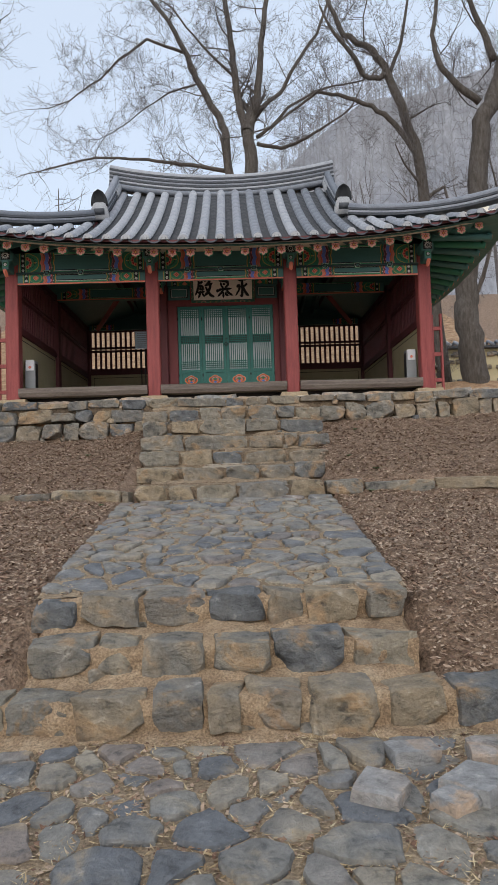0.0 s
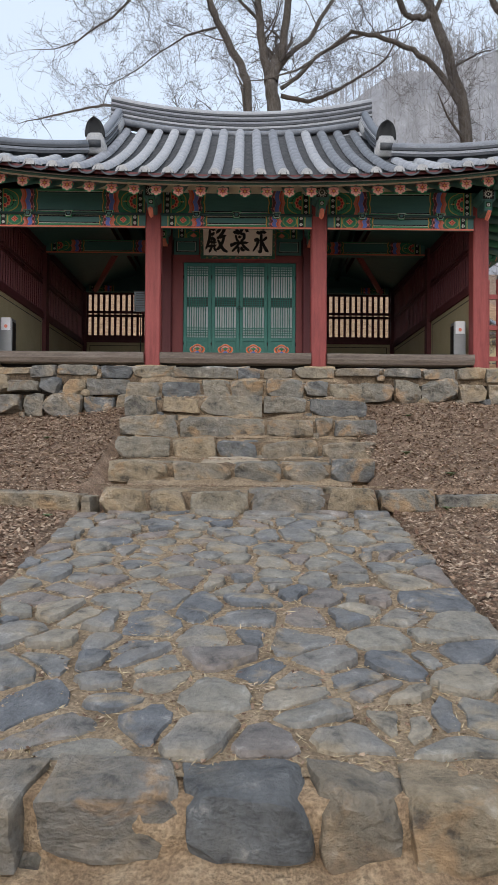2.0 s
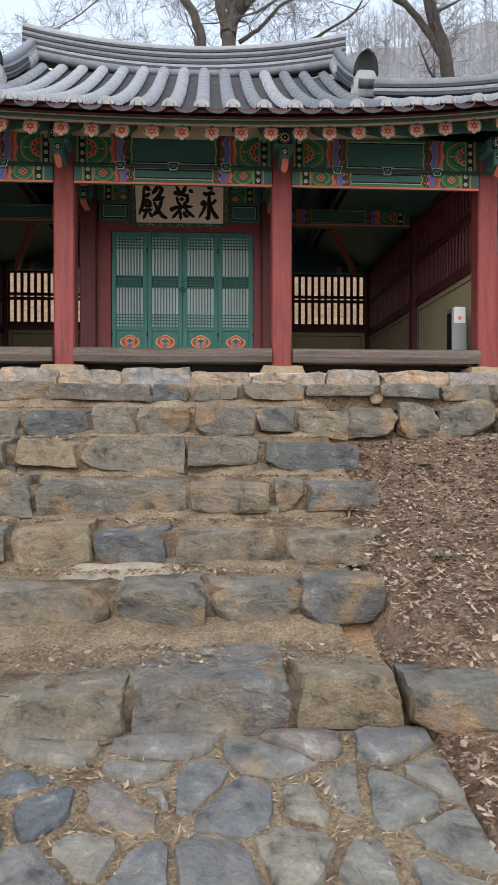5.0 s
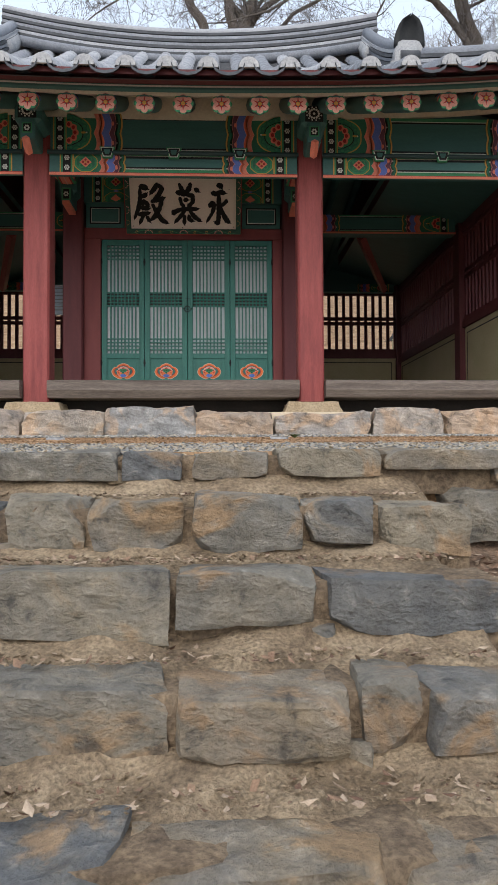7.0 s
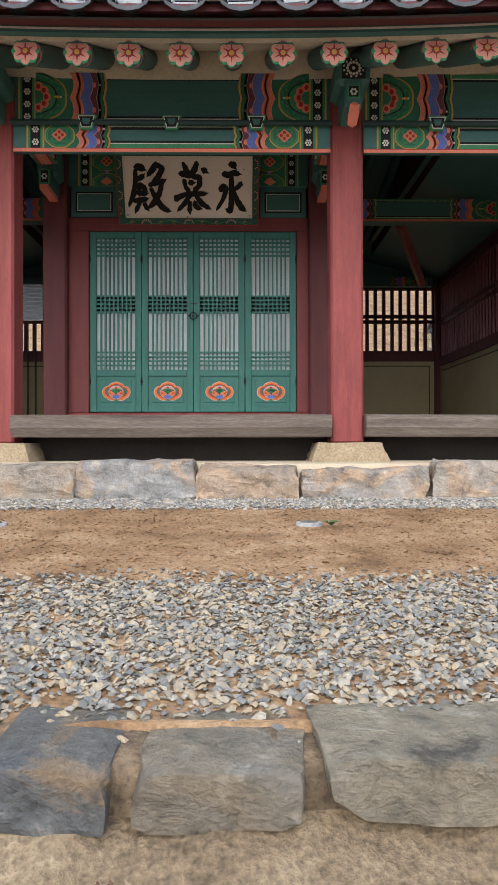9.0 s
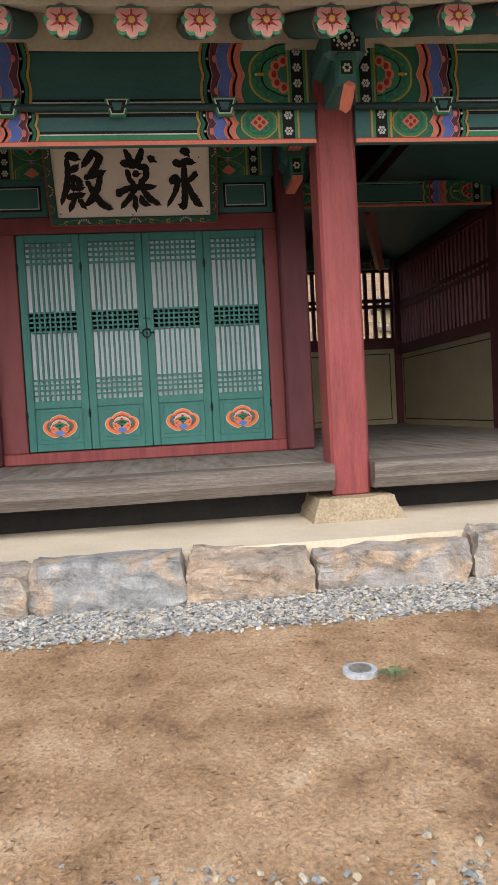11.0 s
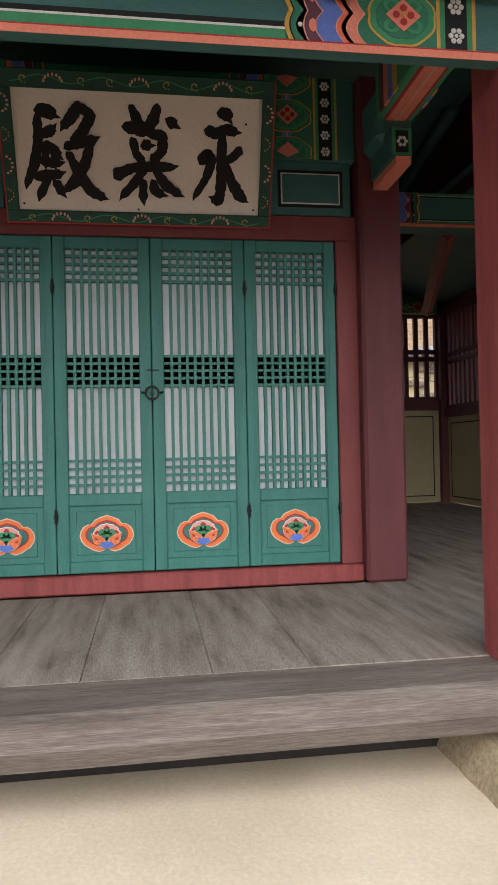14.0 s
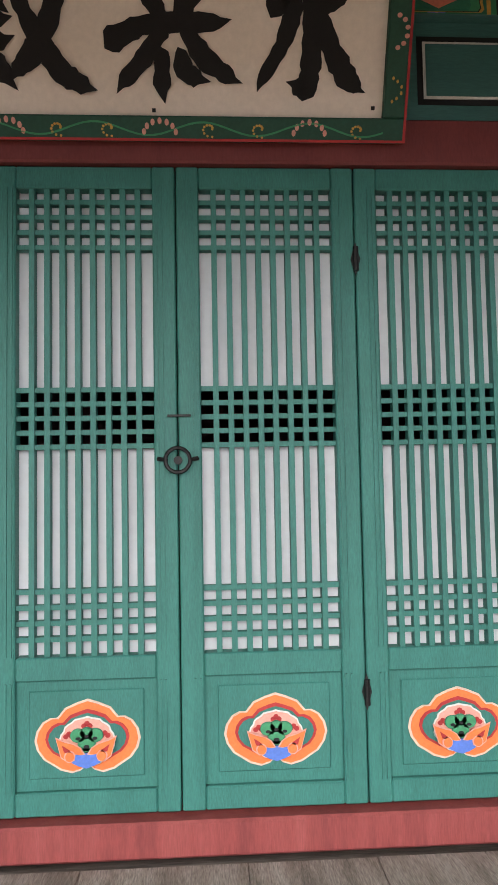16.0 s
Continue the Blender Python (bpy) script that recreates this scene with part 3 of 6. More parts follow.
def slab(poly, height, parent, thick, rng, gap):
    cx, cy = sum(p[0] for p in poly) / len(poly), sum(p[1] for p in poly) / len(poly)
    n = len(poly)
    pts = []
    for i in range(n):
        a, b = poly[i], poly[(i + 1) % n]
        if math.hypot(a[0] - b[0], a[1] - b[1]) < 0.04:
            continue
        for u in (0.2, 0.5, 0.8):
            k = 1 - rng.uniform(0.0, 0.1) if u == 0.5 else 1 - rng.uniform(-0.02, 0.07)
            pts.append((cx + (lerp(a[0], b[0], u) - cx) * k, cy + (lerp(a[1], b[1], u) - cy) * k))
    if len(pts) < 7:
        return
    bm = bmesh.new()
    up = rng.uniform(-0.008, 0.012)
    tx, ty = rng.uniform(-0.035, 0.035), rng.uniform(-0.035, 0.035)
    rings = []
    for sc, dz in ((1.0, -thick), (1.0, -0.012), (0.95, 0.0), (0.55, 0.005)):
        r = []
        for x, y in pts:
            dx, dy = x - cx, y - cy
            ln = math.hypot(dx, dy)
            s = sc * max(0.3, (ln - gap) / ln)
            dx, dy = dx * s, dy * s
            wob = 0.012 * noise.noise(((cx + dx) * 7, (cy + dy) * 7, 1.7))
            r.append(bm.verts.new((dx, dy, height(cx + dx, cy + dy) - height(cx, cy) + dz + up + tx * dx + ty * dy + (wob if dz > -0.01 else 0))))
        rings.append(r)
    for r0, r1 in zip(rings, rings[1:]):
        for k in range(len(r0)):
            bm.faces.new((r0[k], r0[(k + 1) % len(r0)], r1[(k + 1) % len(r1)], r1[k]))
    bm.faces.new(rings[-1])
    ob = part("paving_stone", bm, M_SLATE, parent, smooth=False)
    ob.location = (cx, cy, height(cx, cy))


def path_z(x, y):
    return lerp(1.12, 1.525, (y - 3.95) / 2.87) + 0.008 * noise.noise((x * 2, y * 2, 5))


def yard_z(x, y):
    return lerp(0.45, 0.61, y / 3.15) + 0.012 * noise.noise((x * 1.5, y * 1.5, 2))


def bed(name, label, x0, x1, y0, y1, height, drop):
    bm = bmesh.new()
    na, nb = round((x1 - x0) / 0.06), round((y1 - y0) / 0.06)
    g = [[bm.verts.new((lerp(x0, x1, i / na), lerp(y0, y1, j / nb), height(lerp(x0, x1, i / na), lerp(y0, y1, j / nb)) - drop + 0.009 * noise.noise((i * 0.33, j * 0.33, 8)))) for i in range(na + 1)] for j in range(nb + 1)]
    for j in range(nb):
        for i in range(na):
            bm.faces.new((g[j][i], g[j][i + 1], g[j + 1][i + 1], g[j + 1][i]))
    ob = part(name, bm, M_GRIT, None, smooth=True)
    return tagged(ob, label, "pavement", kind="structure")


pavement = bed("pavement", "sloping path paved with irregular grey slate in sandy earth", -1.0, 1.06, 3.93, 6.85, path_z, 0.012)
yard = bed("pavement_yard", "crazy paving of dark grey slate with grit joints", -2.2, 1.45, -0.6, 3.2, yard_z, 0.014)
rng = random.Random(5)
for poly in cells(-1.02, 1.07, 4.0, 6.84, 190, 11, 1.7):
    slab(poly, path_z, pavement, 0.05, rng, rng.uniform(0.004, 0.026))
for poly in cells(-2.2, 1.4, 0.9, 3.1, 230, 4, 1.45):
    slab(poly, yard_z, yard, 0.06, rng, rng.uniform(0.004, 0.022))
# ---------- terrace: plinth, floor, columns ----------
FLOOR, EAVE_Y = 3.5, 12.125
COLS = [-4.06, -1.38, 1.275, 3.87]
BACK = 20.1
plinth = tagged(part("plinth", bx(-5.0, 4.85, 12.62, 20.9, 2.7, 3.15), M_LIME), "pale lime-plastered plinth top edged with dressed granite blocks", "plinth", kind="structure")
edge = [-5.1, -4.3, -3.55, -2.75, -1.95, -1.27, -0.58, 0.19, 0.83, 1.68, 2.3, 3.1, 3.75, 4.4, 4.95]
for a, b in zip(edge, edge[1:]):
    stone("edge_stone", a - 0.004, b + 0.004, 12.38 + random.uniform(-0.03, 0.02), 12.68, 2.86, 3.165 + random.uniform(-0.015, 0.015), M_PALE, plinth, 9, 0.1)
for x in COLS:
    bm = bmesh.new()
    bmesh.ops.create_cube(bm, size=1.0)
    bmesh.ops.subdivide_edges(bm, edges=bm.edges[:], cuts=5, use_grid_fill=True)
    for v in bm.verts:
        k = 1.14 - 0.24 * (v.co.z + 0.5)
        v.co = Vector((v.co.x * 0.53 * k, v.co.y * 0.53 * k, v.co.z * 0.17)) + noise.noise_vector(v.co * 5 + Vector((x, 0, 0))) * 0.012
    base = part("column_base", bm, M_BASE, None, smooth=False)
    base.location = (x, 13.43, 3.205)
    tagged(base, "trapezoid yellowish cut-stone base under a red column", "column base", "column bases")


def column(x, y, z0, z1, w, mat, label):
    c = part("column", bx(x - w / 2, x + w / 2, y - w / 2, y + w / 2, z0, z1, bevel=0.018), mat)
    return tagged(c, label, "column", "columns of the hall")


for x in COLS:
    column(x, 13.43, 3.285, 5.98, 0.25, M_RED, "square red-painted timber column faded towards its foot")
for x in (-1.36, 1.26):
    column(x, 14.98, FLOOR, 6.3, 0.235, M_MAROON, "square dark red inner column beside the lattice doors")

# board floors, one bay at a time, with their edge beams
floor = tagged(part("floor", bx(-3.9, 3.72, 13.504, 20.0, 3.34, 3.46), M_WOODX), "timber floor frame under the boards", "floor", kind="structure")
# Added backing board; its near-black colour stands in for underfloor shade.
part("sleeper", bx(-4.0, 3.8, 13.6, 13.68, 3.152, 3.335), M_UNDERSHADE, floor, "dark sleeper in the gap under the floor")
for a, b in zip(COLS, COLS[1:]):
    bm = bmesh.new()
    x0, x1 = a + 0.128, b - 0.128
    prof = [(13.21, 3.492), (13.205, 3.405), (13.245, 3.335), (13.5, 3.335), (13.5, 3.5), (13.235, 3.503)]
    ends = [[bm.verts.new((x, p[0], p[1] + 0.006 * noise.noise((x, p[0] * 3, 2)))) for p in prof] for x in [x0 + (x1 - x0) * i / 8 for i in range(9)]]
    for r0, r1 in zip(ends, ends[1:]):
        for k in range(6):
            bm.faces.new((r0[k], r0[(k + 1) % 6], r1[(k + 1) % 6], r1[k]))
    bm.faces.new(ends[0])
    bm.faces.new(ends[-1][::-1])
    part("edge_beam", bm, M_WOODX, floor, "thick weathered beam with a chamfered lower edge")
    front = -1.5 < a < 0
    cuts_ = run_of(a, b, 0.26, 0.5)
    for u0, u1 in zip(cuts_, cuts_[1:]):
        part("floor_board", bx(u0 + 0.0009, u1 - 0.0009, 13.502, 14.9 if front else 20.0, 3.46, 3.5 + random.uniform(-0.001, 0.0015), bevel=0.002), M_WOOD, floor)

# ---------- doors of the shrine room ----------
YD = 15.0
wall_front = tagged(part("wall_front", bx(-1.26, 1.16, 15.06, 15.14, 5.42, 6.3), M_MAROON), "dark red framed wall over the lattice doors", "wall", kind="structure")
fr = bmesh.new()
box(fr, -1.245, 1.145, 14.93, 15.12, 3.5, 3.597, 0.008)
part("door_sill", fr, M_RED, wall_front, "red sill with chipped paint")
for a, b in ((-1.245, -1.04), (1.024, 1.145)):
    part("door_jamb", bx(a, b, 14.95, 15.12, 3.597, 5.405, bevel=0.006), M_DULLRED, wall_front)
part("lintel", bx(-1.245, 1.145, 14.95, 15.12, 5.405, 5.54, bevel=0.006), M_DULLRED, wall_front)
for x in (-1.3, 1.3):
    tagged(part("wall_side_room", bx(x - 0.06, x + 0.06, 15.1, BACK, 3.5, 6.4), M_MAROON), "dark red boarded side of the inner room", "wall", kind="structure")
tagged(part("wall_room_back", bx(-1.24, 1.24, 16.6, 16.7, 3.5, 6.4), M_MAROON), "unlit back wall of the inner room", "wall", kind="structure")

doors = thing("door_1", "four closed green lattice door leaves with white paper", "door", kind="structure")


def cloud_paint(leaf, cx, cz):
    """The painted cloud lotus on a door's lower panel."""
    p = Paint(14.982)
    R = 0.134
    half = [(0.0, 0.70), (0.2, 0.64), (0.44, 0.54), (0.59, 0.36), (0.72, 0.36), (0.87, 0.28), (0.98, 0.12), (1.02, -0.06), (0.97, -0.24), (0.84, -0.42), (0.66, -0.53), (0.52, -0.62), (0.3, -0.68), (0.13, -0.63), (0.02, -0.54)]
    outline = half + [(-x, z) for x, z in half[::-1]]

    def at(pts, kx=1.0, kz=1.0, dz=0.0):
        return [(cx + R * kx * x, cz + R * (kz * z + dz)) for x, z in pts]

    def blob(x, z, rx, rz, n=14, **k):
        return at(ring_pts(x, z, rx, rz, n, **k))
    p.shape(P_CREAM, at(outline, 1.05, 1.065), 1)
    p.shape(P_ORANGE_D, at(outline), 2)
    p.shape(P_CRIMSON, at(outline, 0.83, 0.76, 0.02), 3)
    p.shape(M_TEAL, at(outline, 0.77, 0.67, 0.01), 4)
    p.shape(P_WHITE, blob(0, -0.08, 0.53, 0.47, 40, lobes=14, amp=0.07), 5)
    p.shape(P_PINK, blob(0, -0.08, 0.5, 0.44, 40, lobes=14, amp=0.07), 6)
    for x, z in ((-0.36, 0.04), (0.0, 0.24), (0.36, 0.04)):
        for dx, dz in ((-0.06, 0.0), (0.06, 0.0), (0.0, 0.05)):
            p.shape(P_CRIMSON, blob(x + dx, z + dz, 0.055, 0.05, 9), 7)
    for x, z, r in ((-0.17, 0.06, 0.15), (0.17, 0.06, 0.15), (0.0, 0.1, 0.13), (0.0, -0.1, 0.17), (0, -0.22, 0.08)):
        p.shape(P_MID, blob(x, z, r + 0.015, r * 0.85 + 0.015), 8)
        p.shape(P_GREEN, blob(x, z, r, r * 0.85), 9)
        p.shape(P_BLACK, blob(x, z - 0.05, r * 0.34, r * 0.2, 10), 10)
    p.shape(P_BLUE_L, at([(-0.27, -0.27), (0.27, -0.27), (0.29, -0.45), (0.16, -0.52), (0.0, -0.57), (-0.16, -0.52), (-0.29, -0.45)]), 11)
    for s in (-1, 1):
        leaf_ = [(0.61, 0.06), (0.55, -0.16), (0.5, -0.34), (0.36, -0.44), (0.23, -0.4), (0.21, -0.28), (0.12, -0.3), (0.02, -0.29), (0.1, -0.16), (0.24, -0.07), (0.42, -0.02)]
        p.shape(P_PINK, at([(s * x, z) for x, z in leaf_]), 12)
        p.shape(P_ORANGE_D, at([(s * (0.35 + (x - 0.35) * 0.9), -0.19 + (z + 0.19) * 0.86) for x, z in leaf_]), 13)
        p.shape(P_CRIMSON, at([(s * 0.47, -0.09), (s * 0.43, -0.22), (s * 0.24, -0.27), (s * 0.32, -0.19)]), 14)
        p.shape(P_PINK, blob(s * 0.32, -0.31, 0.11, 0.115), 14)
        p.shape(P_ORANGE_D, blob(s * 0.315, -0.31, 0.088, 0.092), 15)
    p.done(leaf, "painted_cloud")


P_ORANGE_D = paint("bright_orange", (0.82, 0.2, 0.055))
P_BLUE_L = paint("sky_blue", (0.1, 0.2, 0.62))
for i in range(4):
    x0 = -1.036 + 0.5145 * i + 0.002
    x1 = x0 + 0.5105
    f = bmesh.new()
    st = 0.064
    for a, b, c, d in ((x0, x0 + st, 3.605, 5.402), (x1 - st, x1, 3.605, 5.402)):
        box(f, a, b, 14.97, 15.03, c, d, 0.004)
    for c, d in ((5.338, 5.402), (3.963, 4.027), (3.605, 3.668)):
        box(f, x0 + st, x1 - st, 14.972, 15.03, c, d, 0.004)
    for c, d in ((4.0, 5.37), (3.64, 3.99)):
        for dd in (0.0, 0.014):
            a, b = x0 + st - 0.028 + dd, x1 - st + 0.028 - dd
            for p0, p1, q0, q1 in ((a, a + 0.006, c, d), (b - 0.006, b, c, d)):
                box(f, p0, p1, 14.966, 14.971, q0 + 0.03, q1 - 0.03)
    leaf = part("door_leaf", f, M_TEAL, doors, "green-painted leaf with lattice and painted cloud panel")
    part("paper", bx(x0 + st - 0.01, x1 - st + 0.01, 15.012, 15.016, 4.02, 4.603), M_PAPER, leaf, "white door paper")
    part("paper", bx(x0 + st - 0.01, x1 - st + 0.01, 15.012, 15.016, 4.763, 5.35), M_PAPER, leaf, "white door paper")
    n = 9
    for k in range(1, n):
        x = lerp(x0 + st, x1 - st, k / n)
        part("lattice_bar", bx(x - 0.0078, x + 0.0078, 14.979, 15.011, 4.027, 5.338), M_TEAL, leaf)
    zs = [4.073, 4.117, 4.16, 4.203, 4.603, 4.643, 4.683, 4.723, 4.763, 5.17, 5.214, 5.258, 5.302]
    for z in zs:
        part("lattice_rail", bx(x0 + st, x1 - st, 14.984, 15.009, z - 0.007, z + 0.007), M_TEAL, leaf)
    pn = bmesh.new()
    box(pn, x0 + st, x1 - st, 14.99, 15.02, 3.668, 3.963)
    box(pn, x0 + st + 0.035, x1 - st - 0.035, 14.983, 14.99, 3.7, 3.935, 0.003)
    part("panel", pn, M_TEAL, leaf)
    cloud_paint(leaf, (x0 + x1) / 2 + 0.003, 3.812)
for x in (-1.036, -0.5215, 0.5075, 1.022):
    for z in (3.91, 5.13):
        h = bmesh.new()
        tube(h, [(x, 14.958, z - 0.035), (x, 14.958, z + 0.035)], [0.008, 0.008], 8)
        prism(h, [(x - 0.014, z), (x, z - 0.05), (x + 0.014, z), (x, z + 0.05)], 14.966, 0.004)
        part("hinge", h, M_IRON, doors, "black iron hinge")
ring = bmesh.new()
for cx in (-0.007,):
    pts = [(cx + 0.034 * math.cos(a), 14.945, 4.56 + 0.034 * math.sin(a)) for a in [2 * math.pi * k / 24 for k in range(25)]]
    tube(ring, pts, [0.0055] * 25, 6, False)
    for s in (-1, 1):
        tube(ring, [(cx + s * 0.055, 14.965, 4.565), (cx + s * 0.03, 14.95, 4.56)], [0.007, 0.005], 6)
    prism(ring, ring_pts(cx, 4.56, 0.012, 0.012, 10), 14.97, 0.012)
part("door_ring", ring, M_IRON, doors, "black iron ring handle and bolt")
part("latch", bx(-0.035, 0.03, 14.958, 14.968, 4.682, 4.688), M_IRON, doors, "thin wire latch")

# ---------- name board with brush calligraphy ----------
board = thing("name_board", "cream wooden name board with three black brush characters", "signboard")
NX0, NX1, NZ0, NZ1, NY = -0.67, 0.582, 0.0, 0.57, 0.0
part("panel", bx(NX0, NX1, NY, NY + 0.02, NZ0, NZ1), M_SIGN, board, "cream painted board")
rim = bmesh.new()
w = 0.065
for a, b, c, d in ((NX0 - w, NX1 + w, NZ1, NZ1 + 0.085), (NX0 - w, NX1 + w, NZ0 - w, NZ0), (NX0 - w, NX0, NZ0, NZ1), (NX1, NX1 + w, NZ0, NZ1)):
    box(rim, a, b, NY - 0.025, NY + 0.03, c, d, 0.004)
part("frame", rim, P_FRAME, board, "green frame painted with scrolls")
sc = Paint(NY - 0.025)
for i in range(9):
    x = lerp(NX0, NX1, (i + 0.5) / 9)
    for z in (NZ1 + 0.042, NZ0 - 0.033):
        if i % 3 == 1:
            for k in range(7):
                a = math.pi * (k + 0.5) / 7
                sc.shape(P_PINK, ring_pts(x + 0.045 * math.cos(a), z - 0.016 + 0.036 * math.sin(a), 0.006, 0.009, 8), 1)
        else:
            for s0 in range(10):
                a = s0 * 0.55
                r = 0.006 + 0.0022 * s0
                sc.shape(P_YELLOW, ring_pts(x + r * math.cos(a), z + r * 0.8 * math.sin(a), 0.0036, 0.0036, 6), 1)
for i in range(4):
    z = lerp(NZ0, NZ1, (i + 0.5) / 4)
    for x in (NX0 - 0.033, NX1 + 0.033):
        for k in range(6):
            a = math.pi * (k + 0.5) / 6 - math.pi / 2
            if i % 2:
                sc.shape(P_PINK, ring_pts(x - 0.015 + 0.034 * math.cos(a), z + 0.04 * math.sin(a), 0.007, 0.006, 8), 1)
            else:
                sc.shape(P_YELLOW, ring_pts(x + 0.014 * math.cos(a * 2), z + 0.03 * math.sin(a), 0.0036, 0.005, 6), 1)
for z in (NZ1 + 0.042, NZ0 - 0.033):
    for i in range(60):
        x0_, x1_ = lerp(NX0, NX1, i / 60), lerp(NX0, NX1, (i + 1) / 60)
        za, zb = z + 0.017 * math.sin(x0_ * 21), z + 0.017 * math.sin(x1_ * 21)
        sc.shape(P_GREEN, [(x0_, za - 0.0025), (x1_, zb - 0.0025), (x1_, zb + 0.0025), (x0_, za + 0.0025)], 1)
for x in (NX0 - w, NX1 + w - 0.007):
    sc.rect(P_CRIMSON, x, x + 0.007, NZ0 - w, NZ1 + 0.085, 1)
sc.rect(P_CRIMSON, NX0 - w, NX1 + w, NZ0 - w, NZ0 - w + 0.007, 2)
sc.done(board, "painted_scroll")

# strokes: x, z in a unit box, and the brush's half width
YONG = [
    [(.50, .95, .05), (.62, .93, .07), (.66, .88, .05)],
    [(.30, .78, .05), (.44, .74, .055), (.62, .79, .06), (.80, .76, .045)],
    [(.56, .74, .05), (.55, .50, .055), (.55, .22, .055), (.52, .07, .06), (.40, .11, .035)],
    [(.20, .46, .05), (.32, .55, .06), (.40, .48, .05), (.30, .30, .045), (.10, .10, .03)],
    [(.86, .60, .05), (.74, .52, .05), (.60, .47, .04)],
    [(.60, .47, .04), (.72, .28, .055), (.86, .14, .065), (.98, .08, .03)],
]
MO = [
    [(.28, .97, .03), (.34, .88, .055), (.42, .76, .05)],
    [(.66, .98, .04), (.60, .86, .06), (.50, .75, .05)],
    [(.18, .78, .045), (.30, .76, .06), (.44, .74, .06), (.60, .80, .05)],
    [(.80, .86, .05), (.90, .80, .055)],
    [(.30, .66, .045), (.34, .52, .045), (.44, .44, .045)],
    [(.52, .72, .045), (.72, .70, .06), (.72, .56, .055), (.56, .44, .05)],
    [(.44, .61, .05), (.56, .60, .045)],
    [(.04, .30, .06), (.28, .38, .05), (.56, .40, .05), (.88, .40, .05)],
    [(.46, .38, .045), (.30, .22, .05), (.12, .09, .04)],
    [(.60, .38, .04), (.76, .22, .06), (.98, .12, .04)],
    [(.44, .26, .04), (.43, .06, .05)],
    [(.58, .26, .04), (.60, .16, .05), (.72, .12, .05)],
]
JEON = [
    [(.20, .90, .06), (.34, .88, .07), (.42, .84, .05)],
    [(.20, .84, .045), (.19, .60, .05), (.13, .38, .055), (.01, .18, .04)],
    [(.22, .66, .04), (.34, .70, .06), (.40, .74, .04)],
    [(.26, .58, .05), (.38, .52, .06), (.44, .46, .045)],
    [(.22, .42, .045), (.34, .40, .05), (.46, .40, .04)],
    [(.28, .56, .035), (.26, .38, .04)],
    [(.40, .56, .035), (.38, .38, .045)],
    [(.14, .26, .05), (.30, .28, .055), (.46, .30, .045)],
    [(.28, .24, .05), (.16, .06, .04)],
    [(.38, .22, .05), (.46, .10, .05)],
    [(.72, .96, .05), (.62, .84, .06), (.50, .74, .04)],
    [(.72, .94, .045), (.86, .86, .055), (.74, .70, .055), (.60, .60, .045)],
    [(.52, .56, .04), (.72, .60, .05), (.90, .64, .05)],
    [(.84, .60, .04), (.76, .40, .055), (.64, .24, .06), (.50, .14, .04)],
    [(.56, .50, .045), (.68, .30, .055), (.82, .14, .065), (.99, .07, .04)],
]


def brush(bm, stroke, ox, oz, w, h, coat):
    """A brush stroke with a wavering edge, rounded at both ends."""
    pts = []
    for (xa, za, ra), (xb, zb, rb) in zip(stroke, stroke[1:]):
        for k in range(6):
            u = k / 6
            pts.append((lerp(xa, xb, u), lerp(za, zb, u), lerp(ra, rb, u)))
    pts.append(stroke[-1])
    sm = [pts[0]] + [tuple((a[k] + 2 * b[k] + c[k]) / 4 for k in range(3)) for a, b, c in zip(pts, pts[1:], pts[2:])] + [pts[-1]]
    left, right = [], []
    n = len(sm)
    for i, (x, z, r) in enumerate(sm):
        a, b = sm[max(0, i - 1)], sm[min(n - 1, i + 1)]
        dx, dz = (b[0] - a[0]) * w, (b[1] - a[1]) * h
        ln = math.hypot(dx, dz) or 1
        r = r * h * (0.8 if i == 0 else 0.55 if i == n - 1 else 1.0) * (1 + 0.2 * noise.noise((x * 14, z * 14, coat)) + 0.22 * noise.noise((x * 45, z * 45, coat)))
        left.append((ox + x * w - dz / ln * r, oz + z * h + dx / ln * r))
        right.append((ox + x * w + dz / ln * r, oz + z * h - dx / ln * r))
    y = NY - 0.0008 * coat
    for i in range(n - 1):
        q = [left[i], right[i], right[i + 1], left[i + 1]]
        bm.faces.new([bm.verts.new((p[0], y, p[1])) for p in q])
    for i, j, reach in ((0, 1, 0.55), (n - 1, n - 2, 1.25)):
        # a slanted start and a flicked tip
        (x, z, r), (xp, zp, _) = sm[i], sm[j]
        dx, dz = (x - xp) * w, (z - zp) * h
        ln = math.hypot(dx, dz) or 1
        tip = (ox + x * w + dx / ln * r * h * reach - dz / ln * r * h * 0.35, oz + z * h + dz / ln * r * h * reach + dx / ln * r * h * 0.35)
        bm.faces.new([bm.verts.new((p[0], y, p[1])) for p in (left[i], right[i], tip)])


for strokes, ox, w in ((JEON, -0.63, 0.40), (MO, -0.19, 0.36), (YONG, 0.20, 0.32)):
    bm = bmesh.new()
    for k, s in enumerate(strokes):
        brush(bm, s, ox, 0.032, w, 0.495, 2 + k)
    part("brush_character", bm, P_INK, board, "bold black brush-written character")
for x, z in ((-0.645, 0.03), (0.555, 0.027), (-0.06, 0.015), (0.5, 0.45)):
    part("nail", bx(x - 0.005, x + 0.005, NY - 0.004, NY, z - 0.005, z + 0.005), M_IRON, board)
board.matrix_basis = pose(0, 14.915, 5.52, 23.5)

